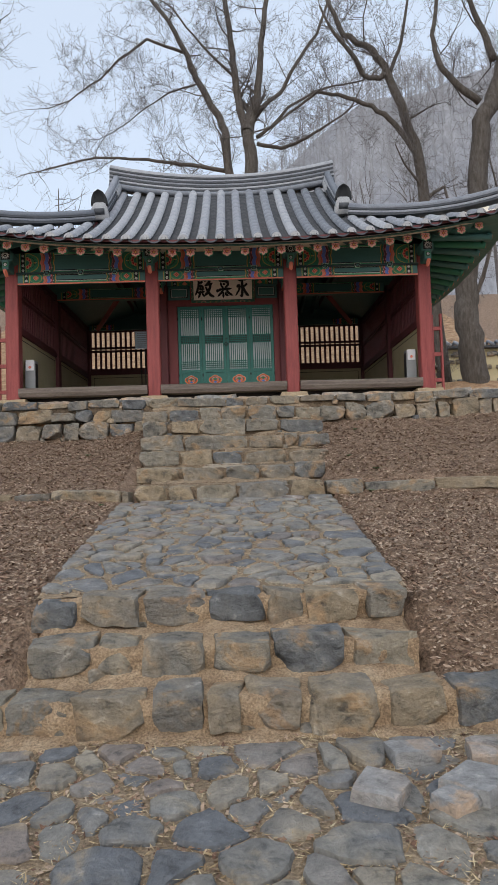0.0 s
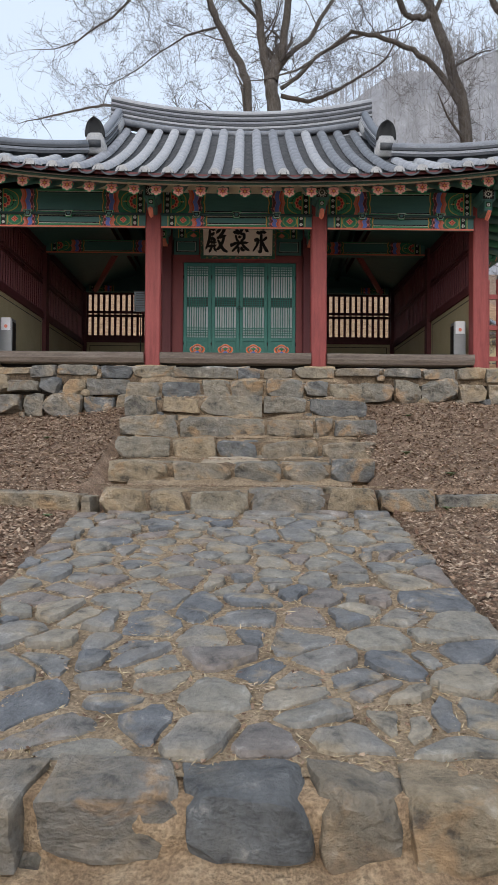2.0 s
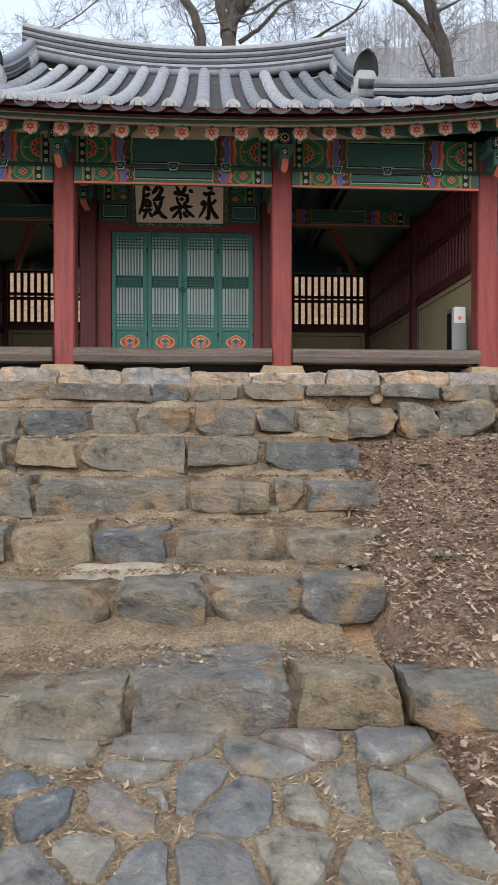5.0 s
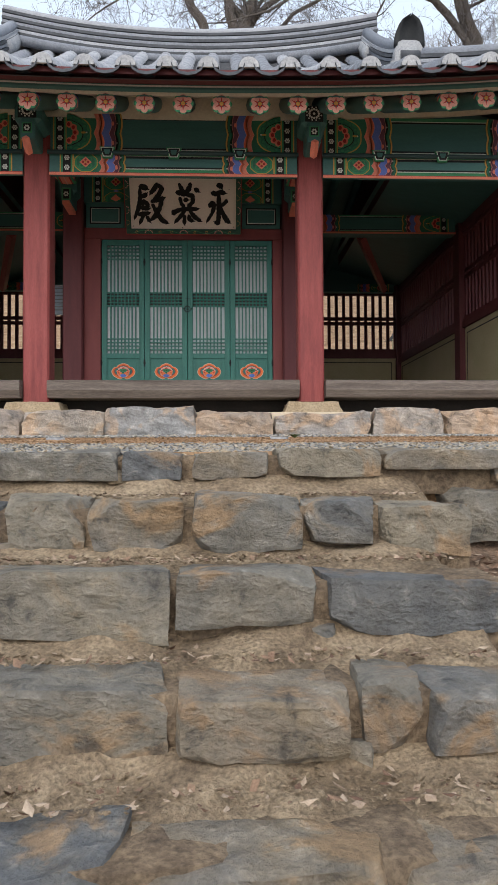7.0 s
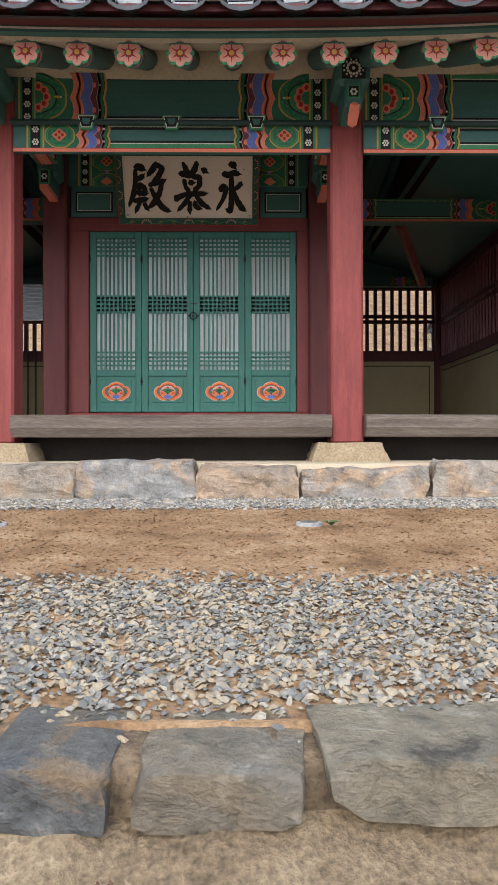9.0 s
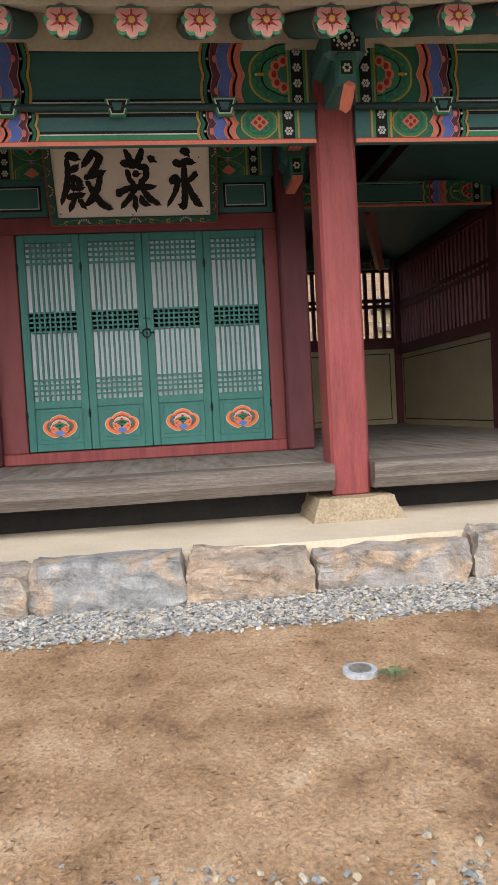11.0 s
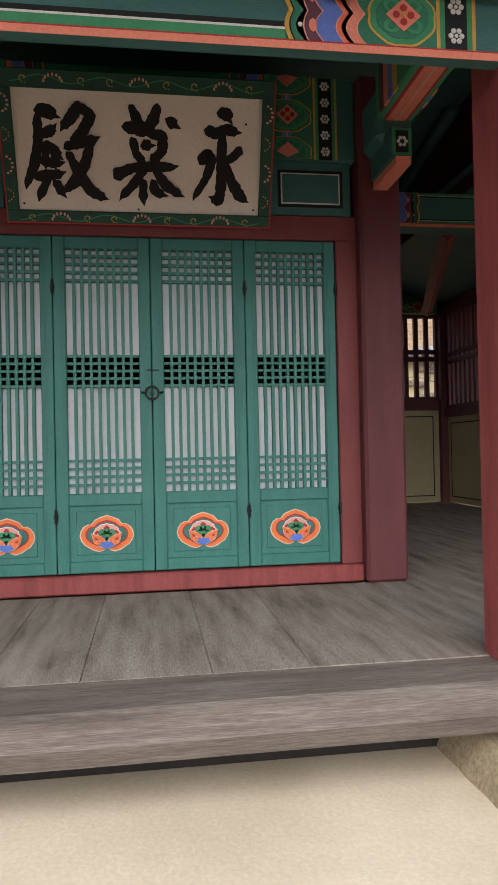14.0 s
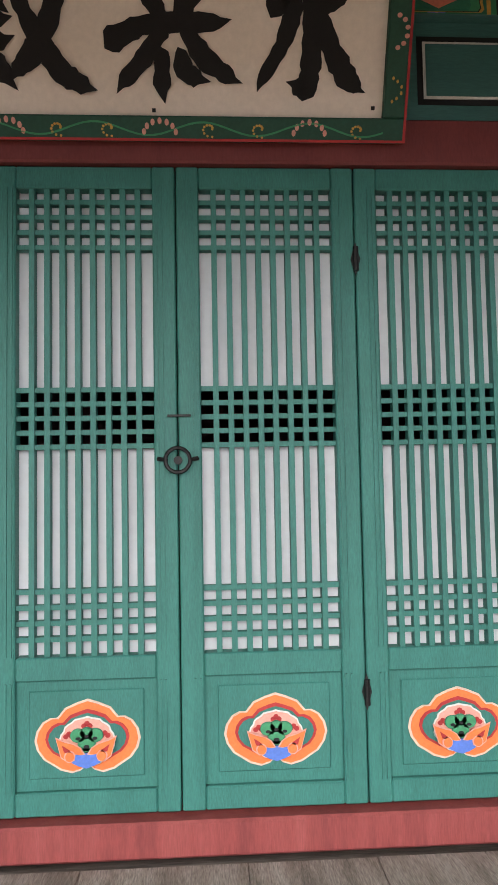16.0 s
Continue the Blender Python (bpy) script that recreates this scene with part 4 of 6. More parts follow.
# ---------- painted beams ----------
def end_pattern(p, x, s, width, z0, z1, half, stack=False):
    """The painted end of a beam: it starts at x and runs along s (1 or -1)."""
    h = z1 - z0
    zc = (z0 + z1) / 2
    X = lambda u: x + s * u
    def span(mat, u0, u1, coat, c0=z0, c1=z1):
        a, b = sorted((X(u0), X(u1)))
        p.rect(mat, a, b, c0, c1, coat)
    span(P_YELLOW, 0.0, 0.012, 1)
    span(P_GREEN, 0.012, 0.03, 1)
    span(P_BLACK, 0.03, 0.105, 1)
    n = max(2, round(h / 0.1))
    for k in range(n):
        p.flower(P_WHITE, X(0.0675), z0 + h * (k + 0.5) / n, 0.03, 2)
        p.shape(P_WHITE, ring_pts(X(0.0675), z0 + h * (k + 0.5) / n, 0.007, 0.007, 6), 2)
    span(P_GREEN, 0.105, 0.122, 1)
    span(P_YELLOW, 0.122, 0.134, 1)
    span(P_MID, 0.134, width, 1)
    w = width - 0.134
    # lotus medallion
    mw = w * 0.46
    if half:
        arc = lambda k: ring_pts(X(0.134), zc, s * mw * k, h * 0.5 * k, 24, 6, 0.05, -math.pi / 2, math.pi / 2)
        for k, mat, c in ((0.97, P_YELLOW, 2), (0.92, P_GREEN, 3), (0.80, P_MID, 4), (0.66, P_BLACK, 5), (0.62, P_GREEN, 6)):
            p.shape(mat, arc(k), c)
        for k in range(7):
            a = -math.pi / 2 + math.pi * (k + 0.5) / 7
            p.shape(P_MID, ring_pts(X(0.134) + s * mw * 0.79 * math.cos(a), zc + h * 0.39 * math.sin(a), 0.026, 0.026, 10), 5)
            p.shape(P_GREEN, ring_pts(X(0.134) + s * mw * 0.79 * math.cos(a), zc + h * 0.39 * math.sin(a), 0.013, 0.013, 8), 6)
        for k in range(5):
            a = -math.pi / 2 + math.pi * (k + 0.5) / 5
            cx, cz = X(0.134) + s * mw * 0.36 * math.cos(a), zc + h * 0.22 * math.sin(a)
            p.shape(P_CORAL, ring_pts(cx, cz, 0.03, 0.034, 10), 7)
            p.shape(P_CRIMSON, ring_pts(cx - s * 0.006, cz, 0.017, 0.02, 8), 8)
        p.shape(P_MID, ring_pts(X(0.134), zc, s * mw * 0.24, h * 0.12, 10, 0, 0, -math.pi / 2, math.pi / 2), 9)
        p.shape(P_YELLOW, ring_pts(X(0.134 + mw * 0.68), zc, 0.026, 0.01, 8), 8)
        p.shape(P_WHITE, ring_pts(X(0.134 + mw * 0.80), zc, 0.008, 0.008, 6), 8)
    elif stack:
        cx = X(0.134 + 0.15)
        p.rect(P_BLUE, cx - 0.026, cx + 0.026, z0, z1, 2)
        p.rect(P_PINK, cx - 0.004, cx + 0.004, z0, z1, 3)
        for q in (z0 + 0.03, z0 + 0.235, z0 + 0.44):
            lo, hi = max(z0, q - 0.105), min(z1, q + 0.105)
            def clip(pts):
                return [(a, min(hi, max(lo, b))) for a, b in pts]
            for k, mat, c in ((1.0, P_YELLOW, 4), (0.93, P_BLACK, 5), (0.9, P_GREEN, 6), (0.7, P_MID, 7)):
                p.shape(mat, clip(ring_pts(cx, q, 0.135 * k, 0.088 * k, 28, 8, 0.08)), c)
            for k in range(4):
                a = math.pi / 4 + math.pi / 2 * k
                if z0 + 0.03 < q + 0.05 * math.sin(a) < z1 - 0.03:
                    p.shape(P_GREEN, ring_pts(cx + 0.075 * math.cos(a), q + 0.05 * math.sin(a), 0.03, 0.026, 10), 8)
                    p.shape(P_MID, ring_pts(cx + 0.075 * math.cos(a), q + 0.05 * math.sin(a), 0.016, 0.014, 8), 9)
            p.shape(P_CORAL, clip([(cx - 0.062, q), (cx, q - 0.056), (cx + 0.062, q), (cx, q + 0.056)]), 10)
            if z0 + 0.05 < q < z1 - 0.05:
                for k in range(4):
                    a = math.pi / 2 * k
                    p.shape(P_CRIMSON, ring_pts(cx + 0.026 * math.cos(a), q + 0.024 * math.sin(a), 0.014, 0.014, 8), 11)
                p.shape(P_YELLOW, ring_pts(cx, q, 0.013, 0.013, 8), 12)
    else:
        cx = X(0.134 + mw * 0.52)
        for k, mat, c in ((1.0, P_YELLOW, 2), (0.93, P_GREEN, 3), (0.76, P_MID, 4)):
            p.shape(mat, ring_pts(cx, zc, mw * 0.5 * k, h * 0.48 * k, 28, 8, 0.06), c)
        for k in range(4):
            a = math.pi / 4 + math.pi / 2 * k
            p.shape(P_GREEN, ring_pts(cx + 0.052 * math.cos(a), zc + h * 0.24 * math.sin(a), 0.028, 0.024, 10), 5)
            p.shape(P_MID, ring_pts(cx + 0.052 * math.cos(a), zc + h * 0.24 * math.sin(a), 0.014, 0.012, 8), 6)
        p.shape(P_CORAL, [(cx - 0.058, zc), (cx, zc - 0.052), (cx + 0.058, zc), (cx, zc + 0.052)], 7)
        for k in range(4):
            a = math.pi / 2 * k
            p.shape(P_CRIMSON, ring_pts(cx + 0.024 * math.cos(a), zc + 0.022 * math.sin(a), 0.012, 0.012, 8), 8)
        p.shape(P_YELLOW, ring_pts(cx, zc, 0.009, 0.009, 8), 9)
    # waves of colour
    bands = [(P_CORAL, 0.50, 0.60), (P_ORANGE, 0.57, 0.64), (P_BLUE, 0.64, 0.78), (P_PURPLE, 0.78, 0.90), (P_MID, 0.88, 0.97), (P_YELLOW, 0.97, 1.0)]
    lob = 2 if h > 0.25 else 2
    for mat, u0, u1 in bands:
        left, right = [], []
        for k in range(25):
            z = z0 + h * k / 24
            bulge = abs(math.sin(math.pi * lob * k / 24)) * (0.055 if u0 < 0.8 else 0.03)
            left.append((X(0.134 + w * (u0 + bulge)), z))
            right.append((X(0.134 + w * (u1 + bulge)), z))
        p.shape(mat, left + right[::-1], 3)
        p.shape(P_PINK if mat is not P_YELLOW else P_BLACK, [(a[0] - s * 0.004, a[1]) for a in left] + left[::-1], 4)
    for k in range(lob):
        p.shape(P_WHITE, ring_pts(X(0.134 + w * 0.93), z0 + h * (k + 0.5) / lob, 0.008, 0.008, 6), 5)
        p.shape(P_CORAL, ring_pts(X(0.134 + w * 0.845), z0 + h * (k + 0.5) / lob, 0.014, 0.022, 8), 5)


def painted_beam(name, x0, x1, y, z0, z1, deep, half, ends, label, lines=True, strip=False, stack=False):
    b = thing(name, label, "beam", "painted beams")
    part("body", bx(x0, x1, y, y + deep, z0, z1, bevel=0.004), M_DKGREEN, b)
    p = Paint(y)
    bot = z0 + (0.022 if strip else 0)
    if strip:
        p.rect(P_CORAL, x0, x1, z0 - 0.006, z0 + 0.018, 3)
        p.rect(P_CRIMSON, x0, x1, z0 + 0.018, z0 + 0.023, 3)
    end_pattern(p, x0 + 0.1, 1, ends, bot, z1, half, stack)
    end_pattern(p, x1 - 0.1, -1, ends, bot, z1, half, stack)
    if lines:
        a, c = x0 + 0.1 + ends + 0.012, x1 - 0.1 - ends - 0.012
        h = z1 - bot
        if half:
            for mat, u0, u1 in ((P_GREEN, 0.92, 1.0), (P_WHITE, 0.90, 0.92), (P_BLACK, 0.86, 0.90), (P_BLACK, 0.10, 0.14), (P_WHITE, 0.08, 0.10), (P_GREEN, 0.0, 0.08)):
                p.rect(mat, a, c, bot + h * u0, bot + h * u1, 1)
        else:
            for mat, u0, u1 in ((P_GREEN, 0.88, 1.0), (P_WHITE, 0.85, 0.88), (P_BLACK, 0.74, 0.85), (P_BLACK, 0.22, 0.31), (P_WHITE, 0.18, 0.22), (P_GREEN, 0.0, 0.18)):
                p.rect(mat, a, c, bot + h * u0, bot + h * u1, 1)
    p.done(b)
    return b


for a, b in zip(COLS, COLS[1:]):
    painted_beam("lower_beam", a + 0.127, b - 0.127, 13.295, 5.50, 5.712, 0.06, False, 0.62, "green tie beam painted with bright banded flower patterns and orange edge", strip=True)
    painted_beam("upper_beam", a + 0.05, b - 0.05, 13.345, 5.735, 6.12, 0.2, True, 0.66, "dark green eave purlin painted with lotus medallions and colour waves")
    rod = thing("curtain_rod", "dark green wooden rod with white-edged trapezoid lugs", "rod", "curtain rods")
    bm = bmesh.new()
    tube(bm, [(a + 0.12, 13.25, 5.70), (b - 0.12, 13.25, 5.70)], [0.021, 0.021], 10)
    part("bar", bm, M_ROD, rod, smooth=True)
    for u in (0.26, 0.5, 0.74):
        x = lerp(a, b, u)
        for k, mat in ((1.0, P_GREEN), (0.84, P_WHITE), (0.72, P_BLACK), (0.42, M_DKGREEN)):
            bm = bmesh.new()
            prism(bm, [(x - 0.075 * k, 5.70 + 0.05 * k), (x - 0.045 * k, 5.70 - 0.055 * k), (x + 0.045 * k, 5.70 - 0.055 * k), (x + 0.075 * k, 5.70 + 0.05 * k)], 13.262 - 0.003 * (4 - 4 * k), 0.028)
            part("lug", bm, mat, rod)

# carved arms at the column heads
def arm(x):
    t = thing("bracket_arm", "green carved bracket with a monochrome flower and red tongue", "bracket", "bracket arms")
    bm = bmesh.new()
    box(bm, x - 0.125, x + 0.125, 12.98, 13.4, 5.86, 6.06, 0.04)
    box(bm, x - 0.065, x + 0.065, 12.98, 13.4, 5.70, 5.9, 0.015)
    part("block", bm, M_DKGREEN, t)
    p = Paint(12.98)
    p.rect(P_BLACK, x - 0.085, x + 0.085, 5.895, 6.045, 1)
    for k in range(12):
        a = 2 * math.pi * k / 12
        p.shape(P_WHITE, ring_pts(x + 0.045 * math.cos(a), 5.97 + 0.042 * math.sin(a), 0.011, 0.011, 7), 2)
        p.shape(P_WHITE, ring_pts(x + 0.07 * math.cos(a + 0.26), 5.97 + 0.062 * math.sin(a + 0.26), 0.008, 0.008, 6), 2)
    p.shape(P_WHITE, ring_pts(x, 5.97, 0.012, 0.012, 8), 2)
    p.rect(P_GREEN, x - 0.045, x + 0.045, 5.755, 5.85, 1)
    p.rect(P_BLACK, x - 0.034, x + 0.034, 5.765, 5.84, 2)
    p.flower(P_WHITE, x, 5.80, 0.03, 3)
    p.done(t, "painted_flower")
    bm = bmesh.new()
    tube(bm, [(x, 13.06, 5.60), (x, 13.0, 5.635), (x, 12.93, 5.69)], [0.034, 0.038, 0.034], 4)
    part("tongue", bm, P_CORAL, t, "coral red carved tongue")


for x in COLS:
    arm(x)

# beam and panels over the doors
painted_beam("door_beam", -1.24, 1.14, 14.93, 5.845, 6.3, 0.2, False, 0.6, "green beam over the doors painted with coral flowers", stack=True)
pn = thing("transom_panel", "dark green transom panels with a white outline", "panel")
for a, b in ((-1.22, -0.76), (0.66, 1.12)):
    part("board", bx(a, b, 14.965, 15.05, 5.545, 5.842), M_DKGREEN, pn)
    p = Paint(14.965)
    for k, mat, c in ((0.045, P_BLACK, 1), (0.062, P_WHITE, 2), (0.070, M_DKGREEN, 3)):
        p.rect(mat, a + k, b - k, 5.545 + k, 5.842 - k, c)
    p.done(pn, "painted_outline")
TIE_Z = 5.93
for s, x in ((-1, -1.36), (1, 1.26)):
    br = thing("inner_bracket", "painted bracket arm with coral strut at the inner column", "bracket", "inner brackets")
    bm = bmesh.new()
    box(bm, x - 0.1, x + 0.1, 14.6, 14.88, 5.82, 6.12, 0.04)
    part("block", bm, M_DKGREEN, br)
    part("tie_beam", bx(x - 0.1, x + 0.1, 13.5, 14.62, TIE_Z, TIE_Z + 0.3, bevel=0.012), P_GREEN, br, "green tie beam to the front column")
    for k, (w_, mat) in enumerate(((0.066, P_CRIMSON), (0.05, P_CORAL), (0.006, P_PINK))):
        part("painted_stripe", bx(x - w_, x + w_, 13.5, 14.6, TIE_Z - 0.003 * (k + 1), TIE_Z - 0.003 * k), mat, br)
    for k, mat in enumerate((P_YELLOW, P_BLUE, P_CORAL, P_PURPLE)):
        part("painted_band", bx(x - 0.103 - 0.001 * k, x + 0.103 + 0.001 * k, 14.3 + 0.06 * k, 14.36 + 0.06 * k, TIE_Z + 0.004, TIE_Z + 0.29), mat, br)
    part("tip", bx(x - 0.055, x + 0.055, 14.52, 14.86, 5.70, 5.86, bevel=0.01), M_DKGREEN, br)
    part("tip_sole", bx(x - 0.04, x + 0.04, 14.5, 14.86, 5.66, 5.699), P_CORAL, br)
    p = Paint(14.52)
    p.rect(P_GREEN, x - 0.05, x + 0.05, 5.71, 5.85, 1)
    p.rect(P_BLACK, x - 0.033, x + 0.033, 5.725, 5.835, 2)
    p.flower(P_WHITE, x, 5.78, 0.032, 3)
    p.done(br, "painted_flower")
# cross beams inside the side bays
for a, b in ((-3.95, -1.42), (1.32, 3.76)):
    painted_beam("cross_beam", a, b, 16.35, 5.96, 6.22, 0.2, True, 0.66, "dim green cross beam with painted ends", strip=True)
    painted_beam("rear_beam", a, b, 19.9, 5.99, 6.14, 0.15, True, 0.6, "dim green rear beam under the rafters", lines=False)
    st = thing("roof_strut", "red diagonal roof strut inside the bay", "strut", "roof struts")
    bm = bmesh.new()
    s = 1 if a > 0 else -1
    m = (a + b) / 2
    tube(bm, [(m - s * 0.1, 16.6, 6.0), (m + s * 0.95, 19.6, 5.95)], [0.07, 0.07], 4)
    part("bar", bm, M_RED, st)

# ---------- side and rear walls with slatted windows ----------
def slat_window(name, axis_x, at, u0, u1, z0, z1, pitch=0.13):
    wnd = thing(name, "dark red slatted window with bright gaps", "window", kind="structure")
    def bar(nm, a, b, c, d, t=0.05):
        bm = bx(at - t / 2, at + t / 2, a, b, c, d) if axis_x else bx(a, b, at - t / 2, at + t / 2, c, d)
        part(nm, bm, M_MAROON, wnd)
    zm = z0 + (z1 - z0) * 0.56
    bar("rail", u0, u1, z0 - 0.06, z0, 0.09)
    bar("rail", u0, u1, z1, z1 + 0.05, 0.09)
    bar("rail", u0, u1, zm - 0.02, zm + 0.035, 0.07)
    bar("rail", u0, u1, zm - 0.115, zm - 0.06, 0.07)
    n = round((u1 - u0) / pitch)
    for k in range(n + 1):
        u = lerp(u0, u1, k / n)
        bar("slat", u - 0.029, u + 0.029, z0, z1)


def plaster_wall(name, axis_x, at, inner, u0, u1, z0, z1):
    """A plaster panel in a red frame, with a thin black line painted near its rim."""
    wl_ = thing(name, "ochre plaster wall panel with a thin black border line", "wall", kind="structure")
    def slab_(nm, a, b, c, d, d0, d1, mat):
        lo, hi = sorted((at + inner * d0, at + inner * d1))
        part(nm, bx(lo, hi, a, b, c, d) if axis_x else bx(a, b, lo, hi, c, d), mat, wl_)
    slab_("plaster", u0, u1, z0, z1, -0.05, 0.03, M_PLASTER)
    m = 0.075
    for a, b, c, d in ((u0 + m, u1 - m, z0 + m, z0 + m + 0.014), (u0 + m, u1 - m, z1 - m - 0.014, z1 - m), (u0 + m, u0 + m + 0.014, z0 + m, z1 - m), (u1 - m - 0.014, u1 - m, z0 + m, z1 - m)):
        slab_("border_line", a, b, c, d, 0.03, 0.033, P_BLACK)


for s, xw in ((-1, -4.06), (1, 3.93)):
    for y0, y1 in ((13.56, 16.4), (16.62, 19.95)):
        plaster_wall("wall_side", True, xw, -s, y0, y1, 3.5, 4.62)
        slat_window("window_side", True, xw, y0, y1, 4.78, 5.95)
    rails = thing("side_frame", "dark red posts and rails of the side wall", "frame", kind="structure")
    part("rail", bx(xw - 0.07, xw + 0.07, 13.5, BACK, 4.62, 4.72), M_MAROON, rails)
    part("rail", bx(xw - 0.07, xw + 0.07, 13.5, BACK, 6.0, 6.12), M_MAROON, rails)
    part("post", bx(xw - 0.11, xw + 0.11, 16.4, 16.62, 3.3, 6.2), M_MAROON, rails)
    part("post", bx(xw - 0.11, xw + 0.11, 19.98, 20.2, 3.3, 6.2), M_MAROON, rails)
for a, b in ((-3.95, -1.36), (1.36, 3.82)):
    plaster_wall("wall_rear", False, BACK, -1, a, b - 0.0, 3.5, 4.72)
    slat_window("window_rear", False, BACK, a, b, 4.9, 5.96, 0.142)
    rr = thing("rear_frame", "dark red rail between plaster and slatted window", "frame", kind="structure")
    part("rail", bx(a, b, BACK - 0.06, BACK + 0.06, 4.722, 4.84), M_MAROON, rr)
    part("rail", bx(a, b, BACK - 0.06, BACK + 0.06, 6.01, 6.14), M_MAROON, rr)
for a, b in ((-3.95, -1.36), (1.36, 3.82)):
    tagged(part("wall_rear_top", bx(a, b, BACK - 0.04, BACK + 0.04, 6.142, 6.75), M_DKGREEN), "dark green boarding over the rear window", "wall", kind="structure")
tagged(part("wall_rear_room", bx(-1.36, 1.36, BACK - 0.05, BACK + 0.05, 3.3, 6.6), M_MAROON), "dark boarded rear wall of the inner room", "wall", kind="structure")
stand = thing("notice_stand", "pale notice board on thin legs standing on the hall floor", "notice stand")
part("panel", bx(-2.1, -1.55, 15.99, 16.01, 4.7, 5.1, bevel=0.004), M_NOTICE, stand, "pale bluish notice sheet")
part("panel_rim", bx(-2.11, -1.54, 15.975, 15.99, 5.085, 5.105), M_STEEL, stand)
part("panel_rim", bx(-2.11, -1.54, 15.975, 15.99, 4.695, 4.712), M_STEEL, stand)
for k in range(7):
    part("text_line", bx(-2.06, -1.6 - 0.03 * (k % 3), 15.986, 15.9895, 5.05 - 0.048 * k, 5.062 - 0.048 * k), M_STEEL, stand)
for x in (-1.97, -1.88, -1.72, -1.63):
    bm = bmesh.new()
    tube(bm, [(x, 16.02, 3.5), (x, 16.02, 4.75)], [0.011, 0.011], 8)
    part("leg", bm, M_IRON, stand)
for x in (-1.925, -1.675):
    part("foot", bx(x - 0.09, x + 0.09, 15.9, 16.14, 3.501, 3.515, bevel=0.004), M_IRON, stand)

# open red shutters beside the outer columns
for s, x0 in ((1, 4.0), (-1, -4.2)):
    sh = thing("wing_board", "red board with battens standing out beside the end column", "board", "wing boards")
    part("board", bx(x0, x0 + 0.02, 13.35, 14.1, 3.3, 4.72), M_RED, sh)
    part("edge", bx(x0 + (0.15 if s > 0 else -0.15), x0 + (0.19 if s > 0 else -0.11), 13.35, 13.42, 3.25, 4.74), M_RED, sh)
    for z in (3.42, 3.92, 4.42):
        part("batten", bx(min(x0, x0 + s * 0.16), max(x0, x0 + s * 0.16), 13.36, 13.42, z, z + 0.07), M_RED, sh)

# fire extinguisher cabinets against the side walls
for s, x in ((1, 3.67), (-1, -3.86)):
    cab = thing("metal_cabinet", "grey metal extinguisher cabinet with a pale notice", "cabinet", "metal cabinets")
    part("body", bx(x - 0.1, x + 0.1, 13.75, 13.95, 3.5, 4.12, bevel=0.008), M_STEEL, cab)
    part("door", bx(x - s * 0.1 - 0.008, x - s * 0.1 + 0.008, 13.77, 13.93, 3.54, 4.06), M_IRON, cab, "dark glazed door")
    part("notice", bx(x - 0.075, x + 0.075, 13.743, 13.748, 3.92, 4.13), M_PAPER, cab, "white notice with a red mark")
    bm = bmesh.new()
    prism(bm, ring_pts(x, 3.985, 0.028, 0.03, 12), 13.743, 0.003)
    part("red_mark", bm, P_CORAL, cab)

# ---------- eaves ----------
def lift(x):
    return 0.010 * x * x + 0.0003 * x ** 4


RAFTERS = [-4.84 + 0.328 * i for i in range(30)]
ceiling = tagged(part("ceiling", bx(-2.5, 2.5, 15.2, 16.5, 6.98, 7.03), M_DKGREEN), "dim dark green boarded ceiling", "ceiling", kind="structure")


bm = bmesh.new()
q = [bm.verts.new(c) for c in ((-2.5, 16.5, 7.02), (2.5, 16.5, 7.02), (2.5, 20.2, 6.42), (-2.5, 20.2, 6.42), (-2.5, 16.5, 7.06), (2.5, 16.5, 7.06), (2.5, 20.2, 6.45), (-2.5, 20.2, 6.45))]
for ids in ((0, 1, 2, 3), (4, 5, 6, 7), (0, 1, 5, 4), (1, 2, 6, 5), (2, 3, 7, 6), (3, 0, 4, 7)):
    bm.faces.new([q[k] for k in ids])
q = [bm.verts.new(c) for c in ((-2.5, 13.6, 6.42), (2.5, 13.6, 6.42), (2.5, 15.2, 6.98), (-2.5, 15.2, 6.98))]
bm.faces.new(q)
for sx in (-1, 1):
    bm.faces.new([bm.verts.new(c) for c in ((sx * 2.5, 13.6, 6.4), (sx * 4.05, 13.6, 6.1), (sx * 4.05, 20.2, 6.1), (sx * 2.5, 20.2, 6.5))])
tagged(part("ceiling_rear", bm, M_DKGREEN), "dim dark green boarded ceiling under the rafters", "ceiling", kind="structure")
for i in range(24):
    x = -3.9 + 0.335 * i
    if abs(x) < 1.35 or abs(x) > 2.5:
        continue
    bm = bmesh.new()
    tube(bm, [(x, 16.5, 6.97), (x, 20.15, 6.39)], [0.06, 0.06], 8)
    tagged(part("inner_rafter", bm, M_DKGREEN, None, smooth=True), "dim green round rafter inside the hall", "rafter", "inner rafters")


